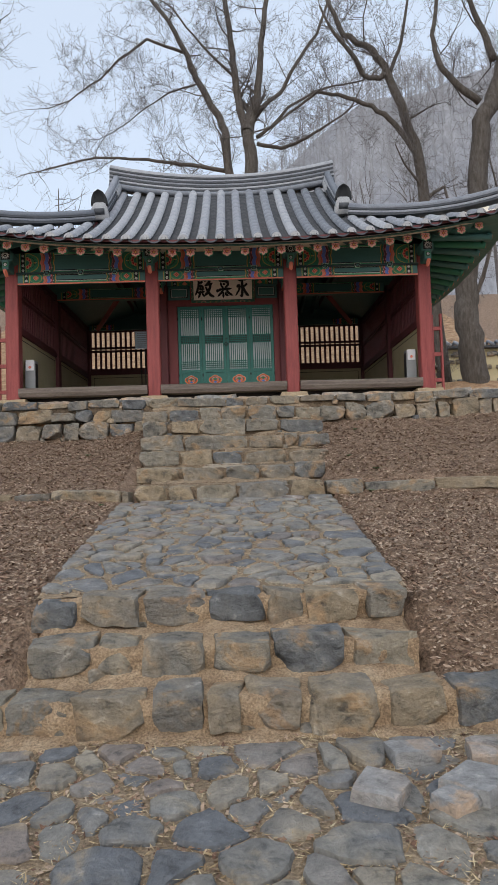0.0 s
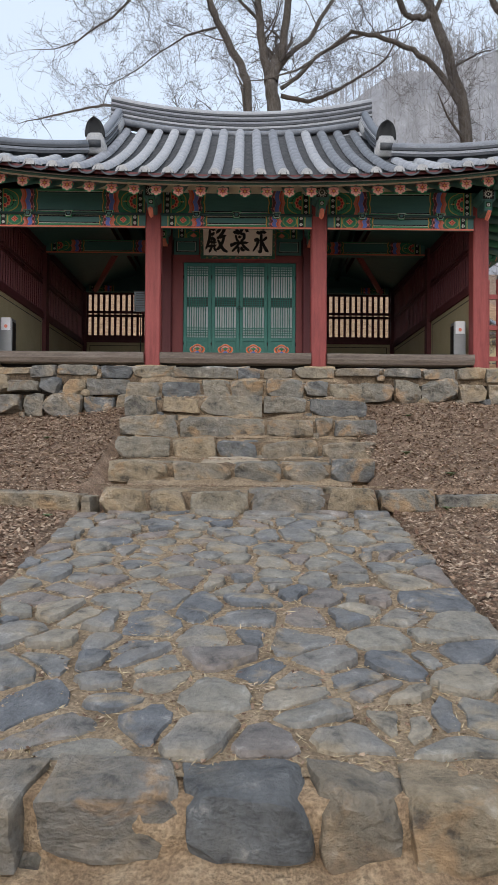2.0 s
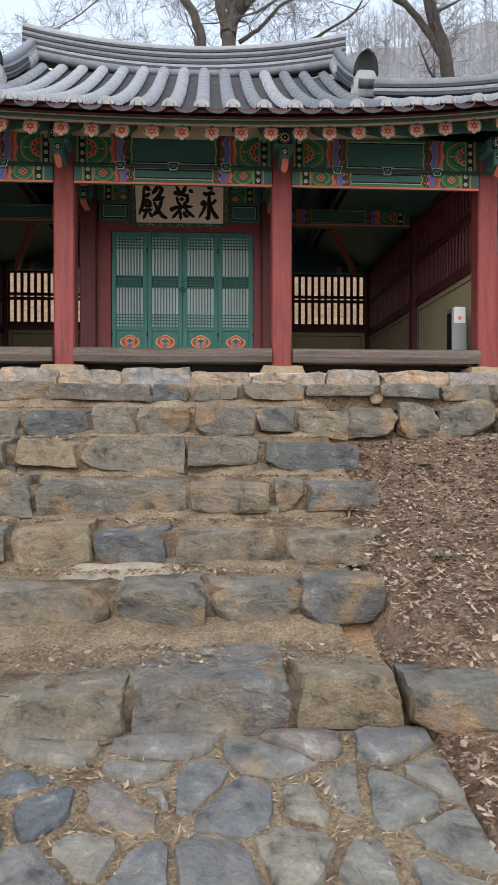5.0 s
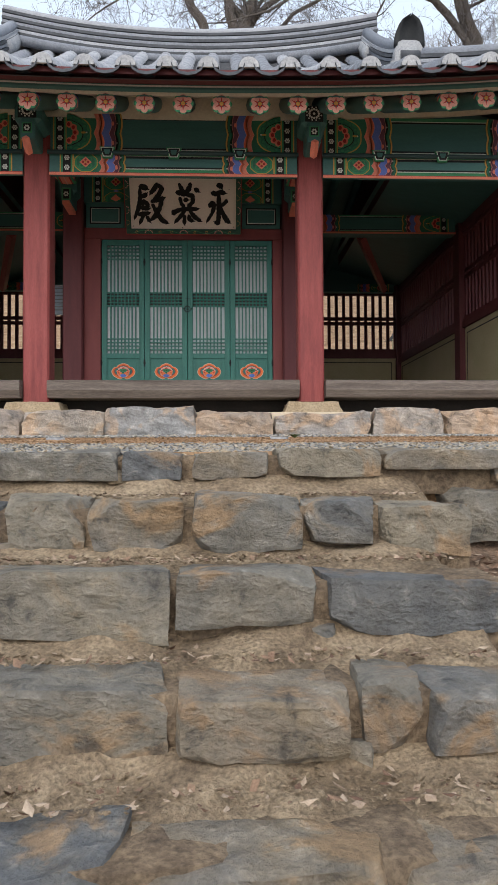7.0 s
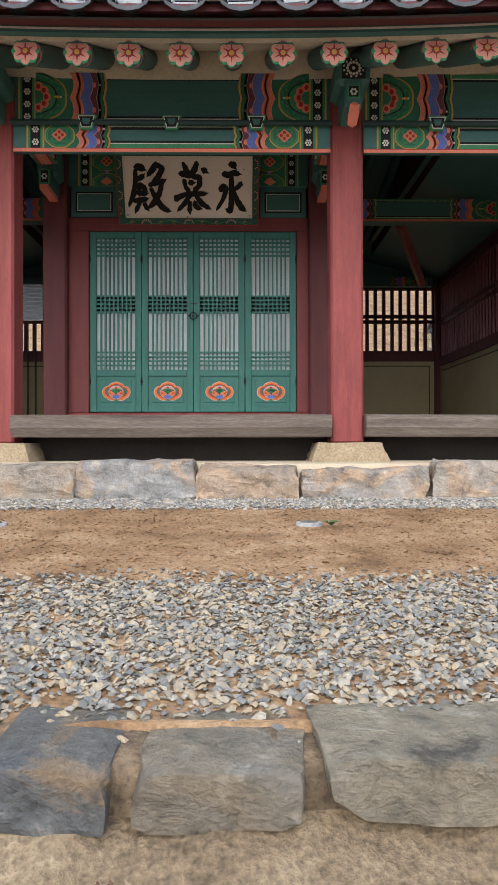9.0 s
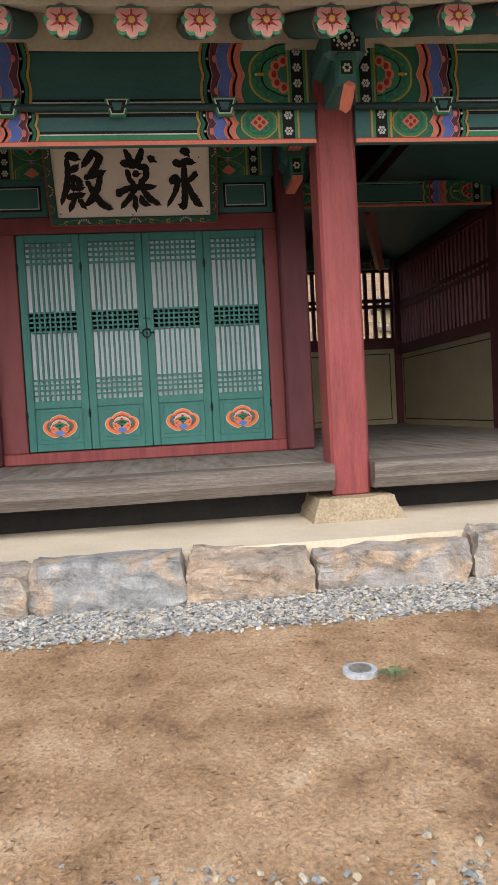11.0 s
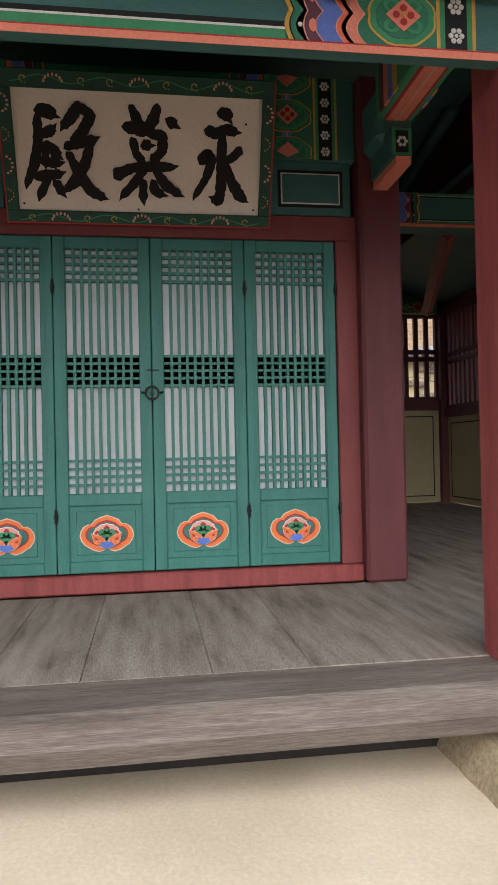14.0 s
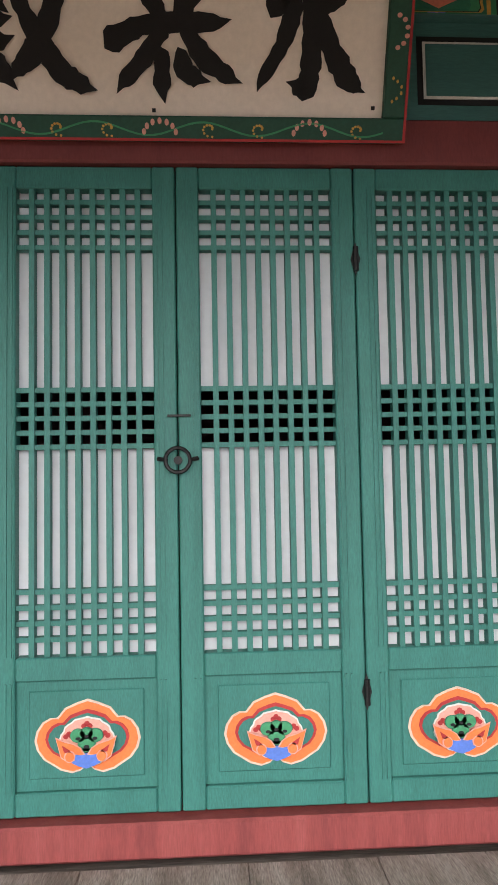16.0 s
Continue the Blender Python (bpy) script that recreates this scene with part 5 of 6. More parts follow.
def rafter(x):
    r = thing("rafter", "round green rafter with a pink flower painted on its end", "rafter", "rafters")
    z = 5.774 + lift(x)
    bm = bmesh.new()
    tube(bm, [(x, 12.455, z), (x, 12.475, z + 0.002), (x * 0.985, 13.9, z + 0.741 - lift(x) * 0.6)], [0.074, 0.076, 0.08], 12)
    part("pole", bm, M_DKGREEN, r, smooth=True)
    p = Paint(12.4545)
    p.flower(P_GREEN, x, z, 0.1, 1, 8)
    for k in range(6):
        a = 2 * math.pi * k / 6 + math.pi / 2
        p.shape(P_PINK, ring_pts(x + 0.053 * math.cos(a), z + 0.053 * math.sin(a), 0.03, 0.03, 10), 2)
        p.shape(P_CRIMSON, [(x + 0.014 * math.cos(a + 0.7), z + 0.014 * math.sin(a + 0.7)), (x + 0.064 * math.cos(a), z + 0.064 * math.sin(a)), (x + 0.014 * math.cos(a - 0.7), z + 0.014 * math.sin(a - 0.7))], 3)
    p.shape(P_YELLOW, ring_pts(x, z, 0.017, 0.017, 10), 4)
    p.done(r, "painted_flower")
    for k in range(3):
        bm = bmesh.new()
        tube(bm, [(x, 12.52 + 0.05 * k, z + 0.026 * (k + 1)), (x, 12.55 + 0.05 * k, z + 0.026 * (k + 1) + 0.016)], [0.0775, 0.0775], 12)
        part("painted_band", bm, (P_CORAL, P_BLUE, P_PURPLE)[k], r, smooth=True)


for x in RAFTERS:
    rafter(x)


def strip_along(name, label, prof, mat, x0=-5.3, x1=5.2, parent=None, n=44):
    """A board that follows the curve of the eaves; prof is a closed outline in y and z."""
    bm = bmesh.new()
    rings = [[bm.verts.new((x, y, z + lift(x))) for y, z in prof] for x in [lerp(x0, x1, i / n) for i in range(n + 1)]]
    m = len(prof)
    for r0, r1 in zip(rings, rings[1:]):
        for k in range(m):
            bm.faces.new((r0[k], r0[(k + 1) % m], r1[(k + 1) % m], r1[k]))
    bm.faces.new(rings[0])
    bm.faces.new(rings[-1][::-1])
    return part(name, bm, mat, parent, label)


eaves = thing("eaves", "painted eave boards under the roof edge", "eaves", kind="structure")
strip_along("soffit", "cream plaster between the rafters", [(12.45, 5.84), (13.36, 6.30), (13.36, 6.345), (12.45, 5.89)], M_CREAM, parent=eaves)
strip_along("infill", "cream plaster above the purlin", [(13.34, 6.07), (13.38, 6.07), (13.38, 6.32), (13.34, 6.32)], M_CREAM, -4.1, 3.95, parent=eaves)
strip_along("fascia", "green fascia with a white line", [(12.405, 5.872), (12.465, 5.866), (12.465, 5.93), (12.405, 5.93)], M_DKGREEN, parent=eaves)
strip_along("white_line", "white painted line", [(12.401, 5.89), (12.4048, 5.89), (12.4048, 5.902), (12.401, 5.902)], P_WHITE, parent=eaves)
strip_along("tile_board", "maroon board under the tiles", [(12.15, 5.855), (12.41, 5.912), (12.41, 5.955), (12.15, 5.9)], M_MAROON, parent=eaves)
# side eaves
for s in (-1, 1):
    xo = 5.3 if s > 0 else -5.4
    xi = 3.93 if s > 0 else -4.06
    bm = bmesh.new()
    rows = []
    for i in range(25):
        y = lerp(12.16, 20.9, i / 24)
        u = abs(y - 16.45) / 4.45
        rows.append([bm.verts.new(c) for c in ((xo, y, 5.88 + 0.42 * u * u), (xi, y, 6.14), (xi, y, 6.18), (xo, y, 5.96 + 0.42 * u * u))])
    for r0, r1 in zip(rows, rows[1:]):
        for k in range(4):
            bm.faces.new((r0[k], r0[(k + 1) % 4], r1[(k + 1) % 4], r1[k]))
    part("soffit", bm, M_DKGREEN, eaves)
    for i in range(22):
        y = 12.9 + 0.34 * i
        u = abs(y - 16.45) / 4.45
        bm = bmesh.new()
        z = 5.80 + 0.42 * u * u
        tube(bm, [(xo - s * 0.25, y, z), (xi, y, 6.08)], [0.068, 0.07], 8)
        tube(bm, [(xo - s * 0.255, y, z - 0.004), (xo - s * 0.33, y, z + 0.03)], [0.07, 0.073], 8)
        part("side_rafter", bm, P_MID if i % 2 else M_DKGREEN, eaves, smooth=True)
        bm = bmesh.new()
        tube(bm, [(xo - s * 0.24, y, z), (xo - s * 0.254, y, z)], [0.05, 0.055], 8)
        part("rafter_end", bm, P_CORAL, eaves)

# ---------- roof ----------
XE, GX, RY = 5.4, 2.56, 16.45
RUN = 16.25 - EAVE_Y


def prof(r):
    u = max(0.0, r) / RUN
    return 5.88 + 2.49 * (0.80 * u + 0.20 * u * u)


def roof_z(x, y):
    yy = y if y <= RY else RY - 0.8 * (y - RY)
    r = yy - EAVE_Y
    ax = abs(x)
    if ax > GX:
        r = min(r, 0.62 * (XE - ax))
    fade = max(0.0, 1 - max(0, r) / 2.6)
    return prof(r) + lift(x) * fade


roof = thing("roof", "hipped and gabled roof of grey clay tiles with lime ends", "roof", kind="structure")


def tile_strip(x, w, y0, y1, rise, mat, name, steps, parent, lip=0.012, sides=6, down=False, sink=0.0):
    """A row of overlapping half-round tiles laid up the slope."""
    bm = bmesh.new()
    for i in range(steps):
        ya, yb = lerp(y0, y1, i / steps), lerp(y0, y1, (i + 1) / steps)
        rings = []
        for y, off, k in ((ya, lip, 1.04), (yb + 0.004, 0.0, 0.97)):
            z = roof_z(x, y) + off + sink
            ring_ = []
            for j in range(sides + 1):
                a = math.pi * j / sides
                dz = math.sin(a) * rise * (-1 if down else 1)
                ring_.append(bm.verts.new((x - math.cos(a) * w * k, y, z + dz + (rise if down else 0))))
            rings.append(ring_)
        for j in range(sides):
            bm.faces.new((rings[0][j], rings[0][j + 1], rings[1][j + 1], rings[1][j]))
        front = [bm.verts.new((v.co.x, v.co.y, v.co.z - 0.026)) for v in rings[0]]
        for j in range(sides):
            bm.faces.new((front[j], front[j + 1], rings[0][j + 1], rings[0][j]))
    return part(name, bm, mat, parent, smooth=True)


PITCH = 0.33
for i in range(-16, 17):
    x = i * PITCH - 0.03
    ytop = RY if abs(x) < GX else EAVE_Y + 0.62 * (XE - abs(x))
    if ytop - EAVE_Y < 0.15:
        continue
    n = max(2, round((ytop - EAVE_Y) / 0.3))
    tile_strip(x, 0.09, EAVE_Y - 0.02, ytop, 0.092, M_TILE, "cover_tile_row", n, roof)
    bm = bmesh.new()
    prism(bm, [(x - 0.08, -0.005)] + [(x - 0.08 * math.cos(a), 0.082 * math.sin(a)) for a in [math.pi * k / 8 for k in range(9)]] + [(x + 0.08, -0.005)], 0, 0.02)
    cap = part("lime_end", bm, M_MORTAR, roof, "white lime plug")
    cap.location = (0, EAVE_Y - 0.022, roof_z(x, EAVE_Y) + 0.012)
    xm = x + PITCH / 2
    ytop = RY if abs(xm) < GX else EAVE_Y + 0.62 * (XE - abs(xm))
    if ytop - EAVE_Y > 0.15:
        n = max(3, round((ytop - EAVE_Y) / 0.115))
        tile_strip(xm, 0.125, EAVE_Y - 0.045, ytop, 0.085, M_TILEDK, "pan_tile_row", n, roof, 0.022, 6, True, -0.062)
# under deck closes the roof, all four slopes
bm = bmesh.new()
gx_ = [lerp(-XE, XE, i / 60) for i in range(61)]
gy_ = [lerp(EAVE_Y + 0.03, 20.75, j / 40) for j in range(41)]
g = [[bm.verts.new((x, y, roof_z(x, y) - 0.075)) for x in gx_] for y in gy_]
for j in range(40):
    for i in range(60):
        bm.faces.new((g[j][i], g[j][i + 1], g[j + 1][i + 1], g[j + 1][i]))
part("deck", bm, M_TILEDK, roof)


def ridge_course(name, pts, layers, w0, parent, cap=True):
    """A ridge built of thin courses of tile under a round cap."""
    for k in range(layers):
        bm = bmesh.new()
        w = w0 * (1 - 0.05 * k) + (0.012 if k % 2 == 0 else 0)
        z0 = k * 0.052
        left, right = [], []
        for i, p in enumerate(pts):
            p = Vector(p)
            d = (Vector(pts[min(i + 1, len(pts) - 1)]) - Vector(pts[max(0, i - 1)]))
            d.z = 0
            s = d.normalized().cross(Vector((0, 0, 1)))
            left.append((p - s * w, p.z + z0))
            right.append((p + s * w, p.z + z0))
        ring_ = []
        for (l, z), (r, _) in zip(left, right):
            ring_.append([bm.verts.new((l.x, l.y, z)), bm.verts.new((r.x, r.y, z)), bm.verts.new((r.x, r.y, z + 0.04)), bm.verts.new((l.x, l.y, z + 0.04))])
        for a, b in zip(ring_, ring_[1:]):
            for q in range(4):
                bm.faces.new((a[q], a[(q + 1) % 4], b[(q + 1) % 4], b[q]))
        bm.faces.new(ring_[0])
        bm.faces.new(ring_[-1][::-1])
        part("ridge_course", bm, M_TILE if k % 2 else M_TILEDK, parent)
    if cap:
        bm = bmesh.new()
        tube(bm, [(p[0], p[1], p[2] + layers * 0.052 + 0.02) for p in pts], [0.075] * len(pts), 10)
        part("ridge_cap", bm, M_TILE, parent, smooth=True)


main = [(x, RY, 8.36 + 0.042 * x * x) for x in [lerp(-2.66, 2.66, i / 20) for i in range(21)]]
ridge = thing("roof_ridge", "long layered tile ridge curving up at both ends", "ridge", kind="structure")
ridge_course("main", main, 9, 0.15, ridge)
bm = bmesh.new()
tube(bm, [(p[0], p[1] - 0.16, p[2] + 0.02) for p in main], [0.07] * len(main), 8)
part("ridge_foot", bm, M_TILE, ridge, smooth=True)
for s in (-1, 1):
    dr = thing("descending_ridge", "descending tile ridge ending in a dark rounded end tile", "ridge", "descending ridges", "structure")
    pts = []
    for i in range(13):
        y = lerp(RY - 0.15, 14.2, i / 12)
        pts.append((s * (GX - 0.06), y, roof_z(GX - 0.06, y) + 0.09 + 0.1 * (1 - i / 12) ** 2 + 0.05 * (i / 12) ** 3))
    ridge_course("fall", pts, 4, 0.10, dr)
    bm = bmesh.new()
    tube(bm, [(p[0], p[1], p[2] + 0.02) for p in pts[:4]], [0.14] * 4, 8)
    part("lime_shoulder", bm, M_MORTAR, dr, smooth=True)
    # end: lime block, round tile and tall dark end tile
    x, y, z = pts[-1]
    bm = bmesh.new()
    body = [(-0.2, -0.16), (-0.06, -0.12), (0.06, -0.12), (0.2, -0.16), (0.185, -0.02), (0.15, 0.08), (0.15, 0.17), (0.1, 0.23), (-0.1, 0.23), (-0.15, 0.17), (-0.15, 0.08), (-0.185, -0.02)]
    prism(bm, [(x + p, z + q) for p, q in body], y + 0.1, 0.2)
    bmesh.ops.bevel(bm, geom=bm.edges[:], offset=0.018, segments=2, affect="EDGES")
    part("lime_block", bm, M_MORTAR, dr, "pale lime plaster body", smooth=True)
    # the dark hood: a pointed arch, hollowed towards the front and leaning out
    bm = bmesh.new()
    rows = []
    for j in range(7):
        v = j / 6
        half = 0.165 * (1 - v ** 2.6) ** 0.6 + 0.004
        rows.append([bm.verts.new((x + half * q, y - 0.1 - 0.1 * v * v + 0.05 * (1 - q * q) + dy, z + 0.16 + 0.3 * v)) for dy in (0, 0.05) for q in (-1, -0.6, -0.2, 0.2, 0.6, 1)])
    for r0, r1 in zip(rows, rows[1:]):
        for o in (0, 6):
            for k in range(5):
                bm.faces.new((r0[o + k], r0[o + k + 1], r1[o + k + 1], r1[o + k]))
        bm.faces.new((r0[0], r1[0], r1[6], r0[6]))
        bm.faces.new((r0[5], r0[11], r1[11], r1[5]))
    bm.faces.new((*rows[0][:6], *rows[0][11:5:-1]))
    bm.faces.new((*rows[-1][:6], *rows[-1][11:5:-1]))
    part("end_tile", bm, M_BLACKTILE, dr, "tall dark arched end tile", smooth=True)
    bm = bmesh.new()
    tube(bm, [(x - 0.105, y - 0.1, z + 0.03), (x + 0.105, y - 0.1, z + 0.03)], [0.066, 0.066], 10)
    part("round_tile", bm, M_TILEDK, dr, smooth=True)
    hip = thing("hip_ridge", "low hip ridge of layered tiles running to the eave corner", "ridge", "hip ridges", "structure")
    pts = []
    for i in range(13):
        u = i / 12
        ax = lerp(GX + 0.02, XE - 0.05, u)
        y = EAVE_Y + 0.62 * (XE - ax)
        pts.append((s * ax, y, roof_z(ax, y) + 0.06 + 0.12 * u * u))
    ridge_course("hip", pts, 3, 0.10, hip)
    # gable board
    bm = bmesh.new()
    gp = [(lerp(13.7, 2 * RY - 13.7, k / 12)) for k in range(13)]
    top = [bm.verts.new((s * GX, y, prof((y if y < RY else 2 * RY - y) - EAVE_Y) + 0.04)) for y in gp]
    low = [bm.verts.new((s * GX, y, 6.3)) for y in gp]
    for k in range(12):
        bm.faces.new((low[k], low[k + 1], top[k + 1], top[k]))
    part("gable_board", bm, M_MAROON, roof)
# ---------- trees ----------
def grow(bm, fine, start, direction, length, radius, depth, rng, spread):
    """A limb that bends as it goes and throws off smaller limbs."""
    pts, radii = [Vector(start)], [radius]
    d = Vector(direction).normalized()
    n = 5
    for i in range(n):
        d = (d + Vector((rng.gauss(0, 0.2), rng.gauss(0, 0.2), rng.gauss(0.05, 0.16)))).normalized()
        pts.append(pts[-1] + d * length / n)
        radii.append(max(0.0035, radius * (1 - 0.7 * (i + 1) / n)))
    tube(bm if radius > 0.03 else fine, pts, radii, 6 if radius > 0.05 else 3, False)
    if depth <= 0:
        return
    for i in range(1, n + 1):
        for _ in range(1 if rng.random() < 0.8 else (2 if depth > 1 else 0)):
            side = Vector((rng.gauss(0, 1), rng.gauss(0, 0.7), rng.gauss(0.15, 0.8))).normalized()
            nd = (d * 0.6 + side * spread).normalized()
            grow(bm, fine, pts[i], nd, length * rng.uniform(0.42, 0.66), max(0.005, radii[i] * 0.5), depth - 1, rng, spread)


def limb_tree(name, limbs, label, seed, depth):
    t = thing(name, label, "tree", "bare trees")
    rng = random.Random(seed)
    wood, fine = bmesh.new(), bmesh.new()
    for pts, r0, r1, twigs in limbs:
        sm = []
        for a, b in zip(pts, pts[1:]):
            for k in range(4):
                u = k / 4
                w = 0.06 * (r0 + 0.1)
                sm.append(Vector((lerp(a[0], b[0], u) + rng.gauss(0, w), lerp(a[1], b[1], u) + rng.gauss(0, w), lerp(a[2], b[2], u) + rng.gauss(0, w))))
        sm.append(Vector(pts[-1]))
        n = len(sm)
        radii = [0.74 * lerp(r0, r1, i / (n - 1)) for i in range(n)]
        tube(wood, sm, radii, 12 if r0 > 0.15 else 8)
        for i in range(n):
            if rng.random() < twigs * 0.62:
                d = (sm[min(i + 1, n - 1)] - sm[max(0, i - 1)]).normalized()
                side = Vector((rng.gauss(0, 1), rng.gauss(0, 0.8), rng.gauss(0.2, 0.8))).normalized()
                grow(wood, fine, sm[i], d * 0.5 + side * 0.9, rng.uniform(1.1, 2.4), max(0.014, radii[i] * 0.32), depth, rng, 0.8)
        d = (sm[-1] - sm[-2]).normalized()
        grow(wood, fine, sm[-1], d, 2.5, r1, depth, rng, 0.8)
    part("trunk", wood, M_BARK, t, "grey-brown furrowed bark", smooth=True)
    part("crown", fine, M_TWIG, t, "fine bare twigs")
    return t


Y1 = 28.0
limb_tree("tree", [
    ([(1.1, Y1, 4.5), (1.15, Y1, 9), (1.1, Y1, 12.8), (1.1, Y1, 14.9), (1.0, Y1, 15.7)], 0.5, 0.3, 0.1),
    ([(1.0, Y1, 15.7), (0.7, Y1, 17.0), (0.5, Y1, 18.7), (0.4, Y1, 20.0), (0.1, Y1, 22.3)], 0.24, 0.12, 0.6),
    ([(1.0, Y1, 15.7), (1.4, Y1, 16.8), (1.6, Y1, 18.4), (1.7, Y1, 19.6), (2.1, Y1, 22.2)], 0.24, 0.12, 0.5),
    ([(1.45, Y1, 16.6), (2.4, Y1, 17.3), (3.0, Y1, 18.4), (4.0, Y1, 19.8), (4.7, Y1, 21.7)], 0.13, 0.06, 0.7),
    ([(0.6, Y1, 18.0), (-0.3, Y1, 18.9), (-1.4, Y1, 20.2)], 0.09, 0.05, 0.6),
    ([(1.4, Y1, 15.2), (2.4, Y1, 15.0), (3.4, Y1, 15.4), (4.2, Y1, 15.9), (5.0, Y1, 16.4)], 0.12, 0.05, 0.7),
    ([(1.4, Y1, 15.5), (2.0, Y1, 15.9), (2.7, Y1, 16.7), (3.9, Y1, 17.4), (4.8, Y1, 17.6)], 0.11, 0.05, 0.7),
], "tall bare tree forking behind the roof", 3, 3)
limb_tree("tree", [
    ([(0.5, Y1 - 1, 4.6), (0.4, Y1 - 1, 9), (0.3, Y1, 13.0), (0.1, Y1, 15.6), (-0.2, Y1, 16.5), (-1.0, Y1, 18.0), (-1.5, Y1, 19.3), (-2.1, Y1, 20.5), (-3.2, Y1, 21.8)], 0.3, 0.09, 0.45),
    ([(0.2, Y1, 14.1), (-1.3, Y1, 14.4), (-2.2, Y1, 14.5), (-3.4, Y1, 14.7), (-5.2, Y1, 14.8), (-6.1, Y1, 14.6)], 0.13, 0.05, 0.9),
    ([(-1.5, Y1, 19.1), (-3.0, Y1, 19.7), (-4.1, Y1, 18.9), (-4.9, Y1, 18.1), (-5.8, Y1, 17.5)], 0.09, 0.04, 0.95),
    ([(-0.9, Y1, 17.8), (-2.2, Y1, 17.4), (-3.4, Y1, 16.6)], 0.06, 0.03, 0.9),
], "leaning bare tree with long drooping limbs", 8, 3)
limb_tree("tree", [
    ([(6.9, 22, 4.2), (6.6, 22, 7), (6.5, 22, 9.5), (6.3, 22, 11.8), (5.8, 22, 13.5), (5.3, 22, 14.8), (4.9, 22, 15.4), (4.0, 22, 15.9), (3.5, 22, 17.2)], 0.3, 0.09, 0.4),
    ([(6.3, 22, 11.8), (5.6, 22, 12.9), (4.9, 22, 13.5), (3.8, 22, 13.9), (3.1, 22, 14.0), (2.3, 22, 13.4)], 0.14, 0.05, 0.6),
    ([(5.4, 22, 14.5), (4.9, 22, 14.4), (4.6, 22, 14.55)], 0.14, 0.1, 0.0),
    ([(5.45, 22, 14.5), (5.9, 22, 15.6), (6.2, 22, 17.2)], 0.09, 0.05, 0.6),
    ([(6.45, 22, 10.4), (7.1, 22, 10.8), (7.3, 22, 9.9)], 0.09, 0.05, 0.6),
], "crooked bare tree with a broken stub", 12, 3)
limb_tree("tree", [
    ([(7.5, 21, 3.9), (7.42, 21, 5), (7.3, 21, 6.4), (7.3, 21, 7.4), (7.8, 21, 10.0), (8.0, 21, 12.1), (8.4, 21, 13.2), (9.2, 21, 15.2)], 0.56, 0.3, 0.12),
    ([(8.0, 21, 13.0), (7.3, 21, 13.6), (6.8, 21, 14.2), (6.6, 21, 15.2), (6.9, 21, 16.7)], 0.16, 0.07, 0.6),
    ([(8.5, 21, 14.3), (8.2, 21, 15.3), (7.7, 21, 16.5)], 0.17, 0.09, 0.6),
    ([(7.5, 21, 6.6), (8.0, 20.8, 8.2), (8.3, 20.8, 9.5)], 0.1, 0.05, 0.8),
], "massive old tree with rough bark beside the hall", 21, 3)
limb_tree("tree", [
    ([(-12.5, 24, 4.5), (-12.2, 24, 9), (-11.6, 24, 12)], 0.25, 0.1, 0.6),
    ([(-11.6, 24, 12.5), (-10.4, 24, 15.6), (-9.2, 24, 17.2)], 0.1, 0.05, 0.8),
], "bare tree at the far edge of the court", 31, 3)

# far woods
rng = random.Random(77)
wood, fine = bmesh.new(), bmesh.new()
for i in range(46):
    x = rng.uniform(-34, 34) if i > 22 else rng.uniform(6, 34)
    y = rng.uniform(38, 62)
    z = ground_z(x, y) - 0.3
    h = rng.uniform(6.5, 10.5)
    tube(wood, [(x, y, z), (x + rng.gauss(0, 0.3), y, z + h * 0.5), (x + rng.gauss(0, 0.6), y, z + h)], [0.16, 0.11, 0.03], 5)
    for k in range(8):
        zz = z + h * rng.uniform(0.35, 0.95)
        grow(wood, fine, (x, y, zz), (rng.gauss(0, 1), rng.gauss(0, 1), 0.8), rng.uniform(2, 3.6), 0.035, 1, rng, 0.8)
far = bmesh.new()
for i in range(480):
    x, u = rng.uniform(-22, 72), rng.uniform(0.15, 1.0) ** 0.55
    if x < 8 and rng.random() < 0.5:
        continue
    p = Vector(hill_at(x, u))
    h = rng.uniform(6, 10)
    top = p + Vector((rng.gauss(0, 0.4), -1, h))
    tube(far, [p + Vector((0, -1, -0.5)), top], [0.09, 0.03], 3, False)
    for k in range(22):
        a = p + (top - p) * rng.uniform(0.25, 0.95)
        tube(far, [a, a + Vector((rng.gauss(0, 1.3), rng.gauss(0, 0.6), rng.uniform(0.5, 2.4)))], [0.05, 0.02], 3, False)
woods = thing("far_woods", "grey-brown bare woodland on the slope, haze painted into the farthest trees", "woods", kind="stuff")
part("trunks", wood, M_TWIG, woods)
part("twigs", fine, M_TWIG, woods)
# The farthest trees glow faintly in place of mist.
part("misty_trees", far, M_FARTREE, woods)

# tile-capped stone boundary wall behind the hall
bw = thing("boundary_wall", "rubble and lime boundary wall capped with dark tiles", "wall", kind="structure")
part("core", bx(4.9, 22, 24.3, 24.7, 3.2, 5.9), M_PLASTER, bw)
rng = random.Random(9)
for i in range(110):
    x, z = (rng.uniform(5.0, 13)), rng.choice([4.5, 4.75, 5.0, 5.25, 5.5, 5.72]) + rng.uniform(-0.04, 0.04)
    w, h = rng.uniform(0.16, 0.36), rng.uniform(0.12, 0.2)
    stone("rubble", x - w / 2, x + w / 2, 24.22, 24.42, z - h / 2, z + h / 2, M_PALE if rng.random() < 0.3 else M_STONE, bw, 1)
bm = bmesh.new()
prism(bm, [(4.9, 5.9), (22, 5.9), (22, 6.0), (4.9, 6.0)], 24.95, 0.9)
part("tile_cap", bm, M_TILEDK, bw)
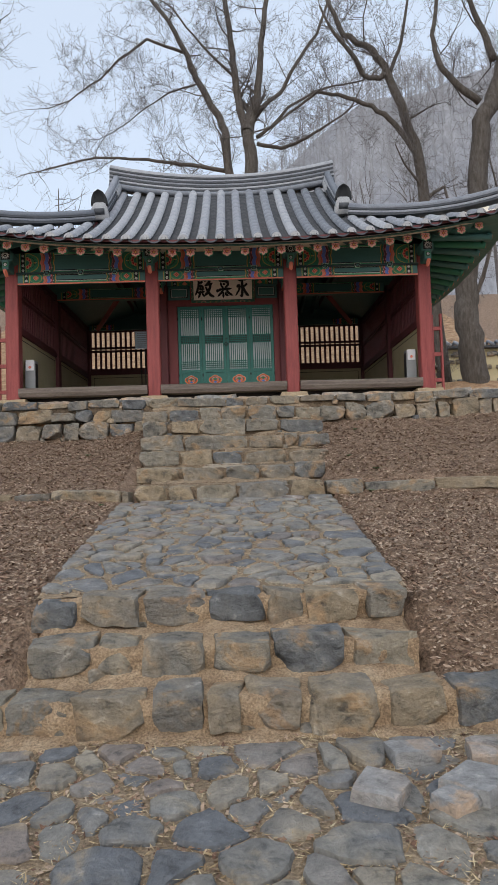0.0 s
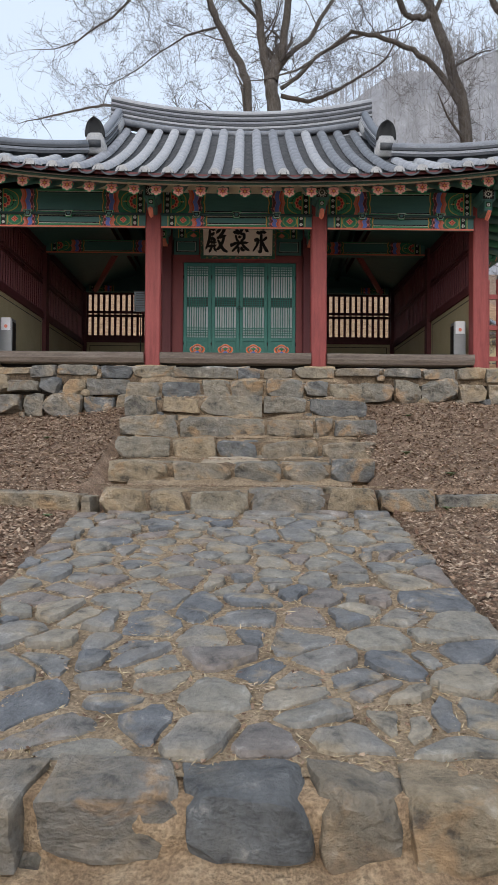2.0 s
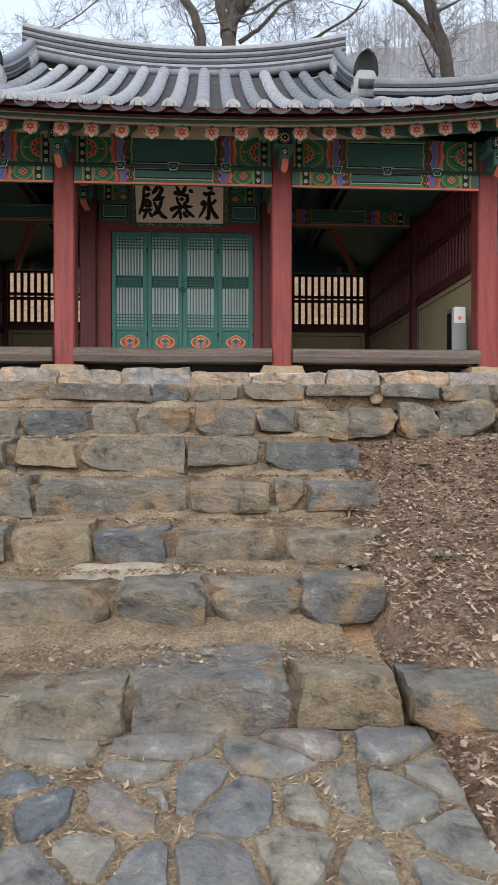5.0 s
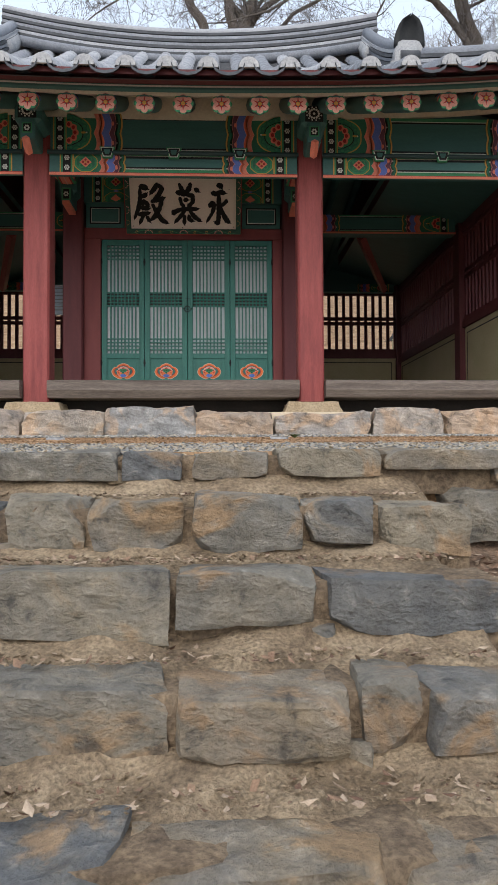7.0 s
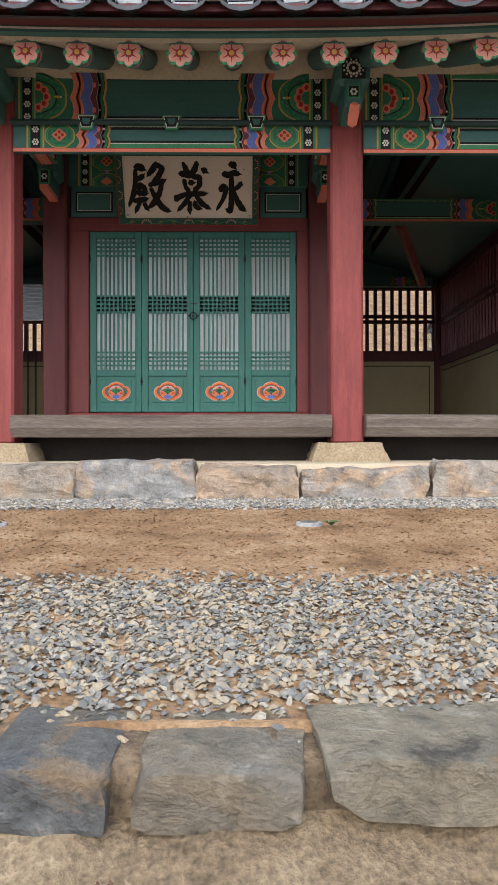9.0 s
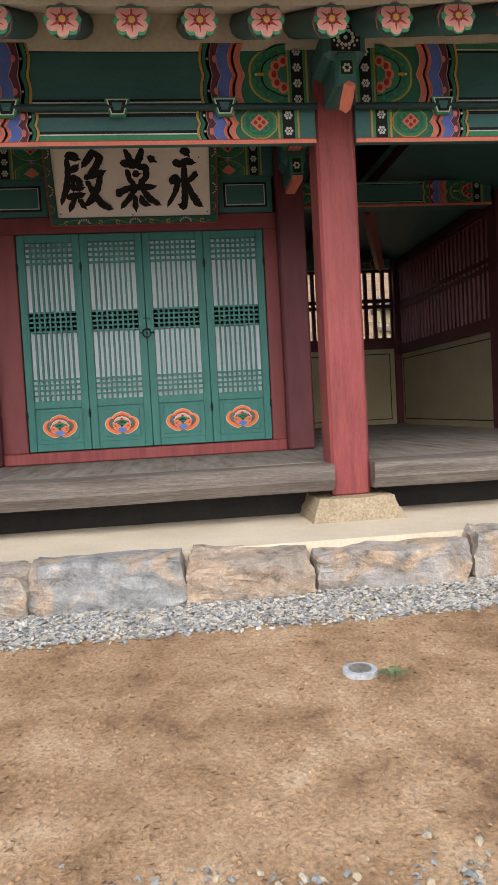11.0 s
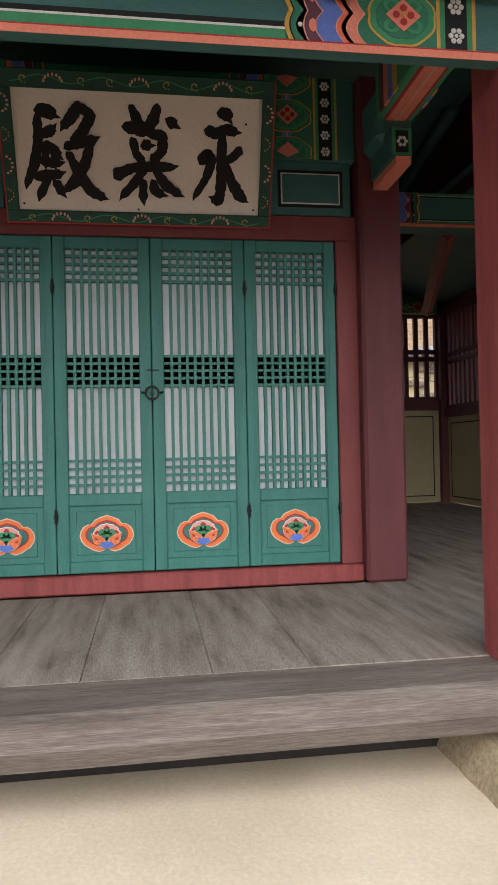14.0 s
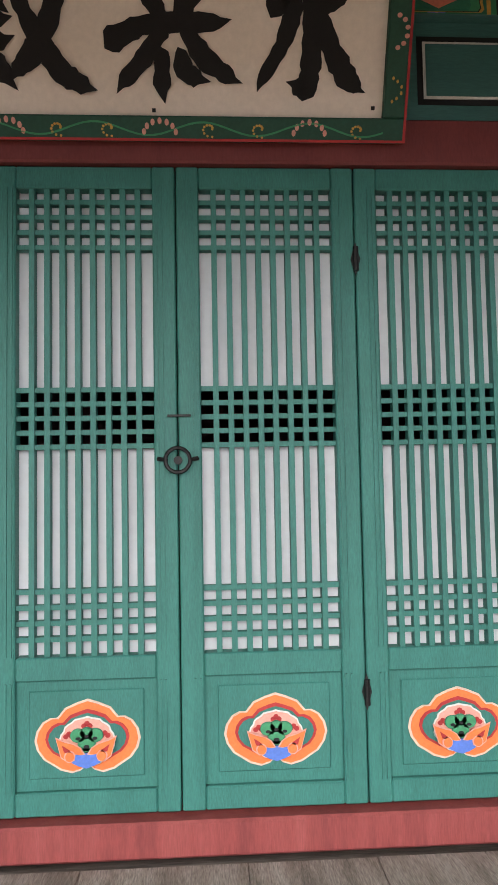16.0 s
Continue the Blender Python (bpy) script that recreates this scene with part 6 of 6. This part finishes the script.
for i in range(40):
    bm = bmesh.new()
    x = 5.0 + 0.3 * i
    tube(bm, [(x, 24.0, 6.0), (x, 24.5, 6.2), (x, 25.0, 6.0)], [0.06] * 3, 6)
    part("cap_tile", bm, M_TILE, bw, smooth=True)

# ---------- loose ground cover ----------
def scatter(name, label, category, n, place, unit, faces_u, mat, size, seed, tilt=0.5, parent=None, flat=1.0):
    """Many small pieces in one mesh."""
    r = np.random.default_rng(seed)
    xy = place(r, n)
    u = np.array(unit)
    k = len(u)
    a = r.uniform(0, 2 * np.pi, n)
    s = r.uniform(size[0], size[1], n)
    st = r.uniform(0.6, 1.3, (n, 3)) * np.array([1, 1, flat])
    ca, sa = np.cos(a), np.sin(a)
    tl = r.normal(0, tilt, (n, 2))
    p = u[None] * st[:, None, :] * s[:, None, None]
    x = p[..., 0] * ca[:, None] - p[..., 1] * sa[:, None]
    y = p[..., 0] * sa[:, None] + p[..., 1] * ca[:, None]
    z = p[..., 2] + x * tl[:, :1] + y * tl[:, 1:]
    v = np.stack([x + xy[:, :1], y + xy[:, 1:2], z + xy[:, 2:3]], -1).reshape(-1, 3)
    f = (np.array(faces_u)[None] + (np.arange(n) * k)[:, None, None]).reshape(-1, len(faces_u[0]))
    me = bpy.data.meshes.new(name)
    me.from_pydata(v.tolist(), [], f.tolist())
    me.materials.append(mat)
    ob = new(name, me)
    return tagged(ob, label, category, kind="stuff")


LEAF = [(-1, 0, 0.15), (-0.2, -0.45, 0.02), (0.9, -0.1, 0.2), (0.1, 0.5, 0.05)]
STRAW = [(-1, 0, 0.1), (-0.1, -0.14, 0.02), (1.1, 0.05, 0.12), (0.1, 0.14, 0.04)]
PEB = [(1, 0, 0), (0, 1, 0), (-1, 0, 0), (0, -1, 0), (0.1, 0.1, 0.75), (0, 0, -0.6), (0.6, 0.6, 0.35), (-0.6, 0.55, 0.35), (-0.55, -0.6, 0.3), (0.6, -0.55, 0.35)]
PEBF = [(0, 6, 4), (6, 1, 4), (1, 7, 4), (7, 2, 4), (2, 8, 4), (8, 3, 4), (3, 9, 4), (9, 0, 4), (0, 5, 6), (6, 5, 1), (1, 5, 7), (7, 5, 2), (2, 5, 8), (8, 5, 3), (3, 5, 9), (9, 5, 0)]


def on_ground(x, y, up):
    return np.array([ground_z(a, b) + up for a, b in zip(x, y)])


def slope_side(x0, x1, y0, y1):
    def place(r, n):
        x, y = r.uniform(x0, x1, n), r.uniform(y0, y1, n)
        return np.stack([x, y, on_ground(x, y, 0.008) + r.uniform(0, 0.02, n)], -1)
    return place


scatter("leaf_litter", "dry brown fallen leaves covering the bank", "leaves", 70000, slope_side(-4.2, -1.02, 2.9, 9.02), LEAF, [(0, 1, 2, 3)], M_LITTER, (0.007, 0.022), 1, 0.3)
scatter("leaf_litter", "dry brown fallen leaves covering the bank", "leaves", 75000, slope_side(1.02, 4.6, 2.2, 9.02), LEAF, [(0, 1, 2, 3)], M_LITTER, (0.007, 0.022), 2, 0.3)


def band(y0, y1, soft):
    def place(r, n):
        x = r.uniform(-2.4, 2.6, n)
        y = y0 + (y1 - y0) * r.uniform(0, 1, n) + r.normal(0, soft, n)
        return np.stack([x, y, np.array([lerp(2.745, 2.93, (b - 9.29) / 3.06) for b in y]) + r.uniform(0.0, 0.008, n)], -1)
    return place


scatter("gravel", "loose multicoloured gravel along the terrace edge", "gravel", 26000, band(9.4, 10.35, 0.09), PEB, PEBF, M_GRAVEL, (0.005, 0.0155), 5, 0.3, flat=0.8)
scatter("gravel", "grey gravel drip strip before the plinth", "gravel", 19000, band(12.0, 12.4, 0.03), PEB, PEBF, M_DRIP, (0.006, 0.016), 6, 0.3, flat=0.8)


def court(r, n):
    x, y = r.uniform(-2, 2.4, n), r.uniform(10.2, 12.0, n)
    return np.stack([x, y, np.array([lerp(2.74, 2.93, (b - 9.2) / 3.15) for b in y])], -1)


scatter("grit", "fine grit on the bare court", "grit", 14000, court, PEB, PEBF, M_EARTH, (0.003, 0.011), 7, 0.3, flat=0.7)


def on_yard(r, n):
    x, y = r.uniform(-1.9, 1.4, n), r.uniform(0.9, 3.16, n)
    return np.stack([x, y, np.array([yard_z(a, b) - 0.008 for a, b in zip(x, y)])], -1)


scatter("dry_straw", "bits of straw and leaf caught between the slabs", "litter", 11000, on_yard, STRAW, [(0, 1, 2, 3)], M_STRAW, (0.008, 0.026), 8, 0.3)


scatter("leaf_crumbs", "dark crumbled leaves lodged in the paving joints", "litter", 9000, on_yard, LEAF, [(0, 1, 2, 3)], M_LITTER, (0.006, 0.018), 9, 0.3)


def on_path(r, n):
    x, y = r.uniform(-0.98, 1.04, n), r.uniform(3.95, 6.8, n)
    return np.stack([x, y, np.array([path_z(a, b) - 0.008 for a, b in zip(x, y)])], -1)


scatter("dry_straw", "bits of straw and grit between the path slabs", "litter", 8000, on_path, STRAW, [(0, 1, 2, 3)], M_STRAW, (0.006, 0.02), 18, 0.3)


scatter("leaf_crumbs", "dark crumbled leaves lodged in the path joints", "litter", 5000, on_path, LEAF, [(0, 1, 2, 3)], M_LITTER, (0.005, 0.015), 19, 0.3)


def on_treads(r, n):
    k = r.integers(0, len(FLIGHT), n)
    y = np.array([FLIGHT[i][0] for i in k]) + r.uniform(0.16, 0.42, n)
    z = np.array([FLIGHT[i][2] for i in k]) + 0.006
    return np.stack([r.uniform(-0.95, 1.1, n), y, z], -1)


scatter("step_grit", "grit and leaf crumbs on the earth treads", "grit", 7000, on_treads, PEB, PEBF, M_GRIT, (0.002, 0.009), 28, 0.3, flat=0.7)
scatter("step_litter", "crumbled leaves on the earth treads", "litter", 2600, on_treads, LEAF, [(0, 1, 2, 3)], M_LITTER, (0.006, 0.02), 29, 0.3)
for x in (-0.76, 0.8):
    d = thing("drain_cap", "small round grey drain cap set in the earth", "drain cap", "drain caps")
    bm = bmesh.new()
    tube(bm, [(x, 11.46, 2.82), (x, 11.46, 2.892)], [0.07, 0.065], 18)
    part("rim", bm, M_MORTAR, d, "pale concrete rim")
    bm = bmesh.new()
    tube(bm, [(x, 11.46, 2.87), (x, 11.46, 2.896)], [0.045, 0.043], 16)
    part("grate", bm, M_STONE, d)
rng = random.Random(15)
for x, y in ((1.42, 6.75), (1.55, 7.1), (-1.15, 6.6), (1.35, 7.6), (-1.6, 8.2), (1.6, 8.6), (0.9, 11.38)):
    wd = thing("weed", "small green weed among dry leaves", "plant", "weeds")
    bm = bmesh.new()
    z = ground_z(x, y) + 0.01
    for k in range(14):
        a, l = rng.uniform(0, 6.28), rng.uniform(0.03, 0.075)
        c, s = math.cos(a), math.sin(a)
        q = [(0, 0, 0), (l * 0.5 * c - 0.012 * s, l * 0.5 * s + 0.012 * c, 0.025), (l * c, l * s, 0.02), (l * 0.5 * c + 0.012 * s, l * 0.5 * s - 0.012 * c, 0.025)]
        bm.faces.new([bm.verts.new((x + p[0], y + p[1], z + p[2])) for p in q])
    part("leaves", bm, M_LEAFGREEN, wd)
# pale loose stones beside the lowest step
pile = [(0.98, 2.62, 0.2), (1.12, 2.86, 0.17), (0.8, 2.88, 0.16), (0.62, 2.6, 0.17), (1.16, 2.4, 0.19), (0.86, 2.5, 0.12)]
for x, y, r in pile:
    z = yard_z(x, y)
    s = stone("loose_stone", x - r / 2 * 1.2, x + r / 2 * 1.2, y - r / 2, y + r / 2, z - 0.02, z + 0.05, M_PALE, None, 5, 0.12, turn=rng.uniform(0, 180))
    tagged(s, "pale greenish-grey loose slab lying on the paving", "stone", "loose stones")
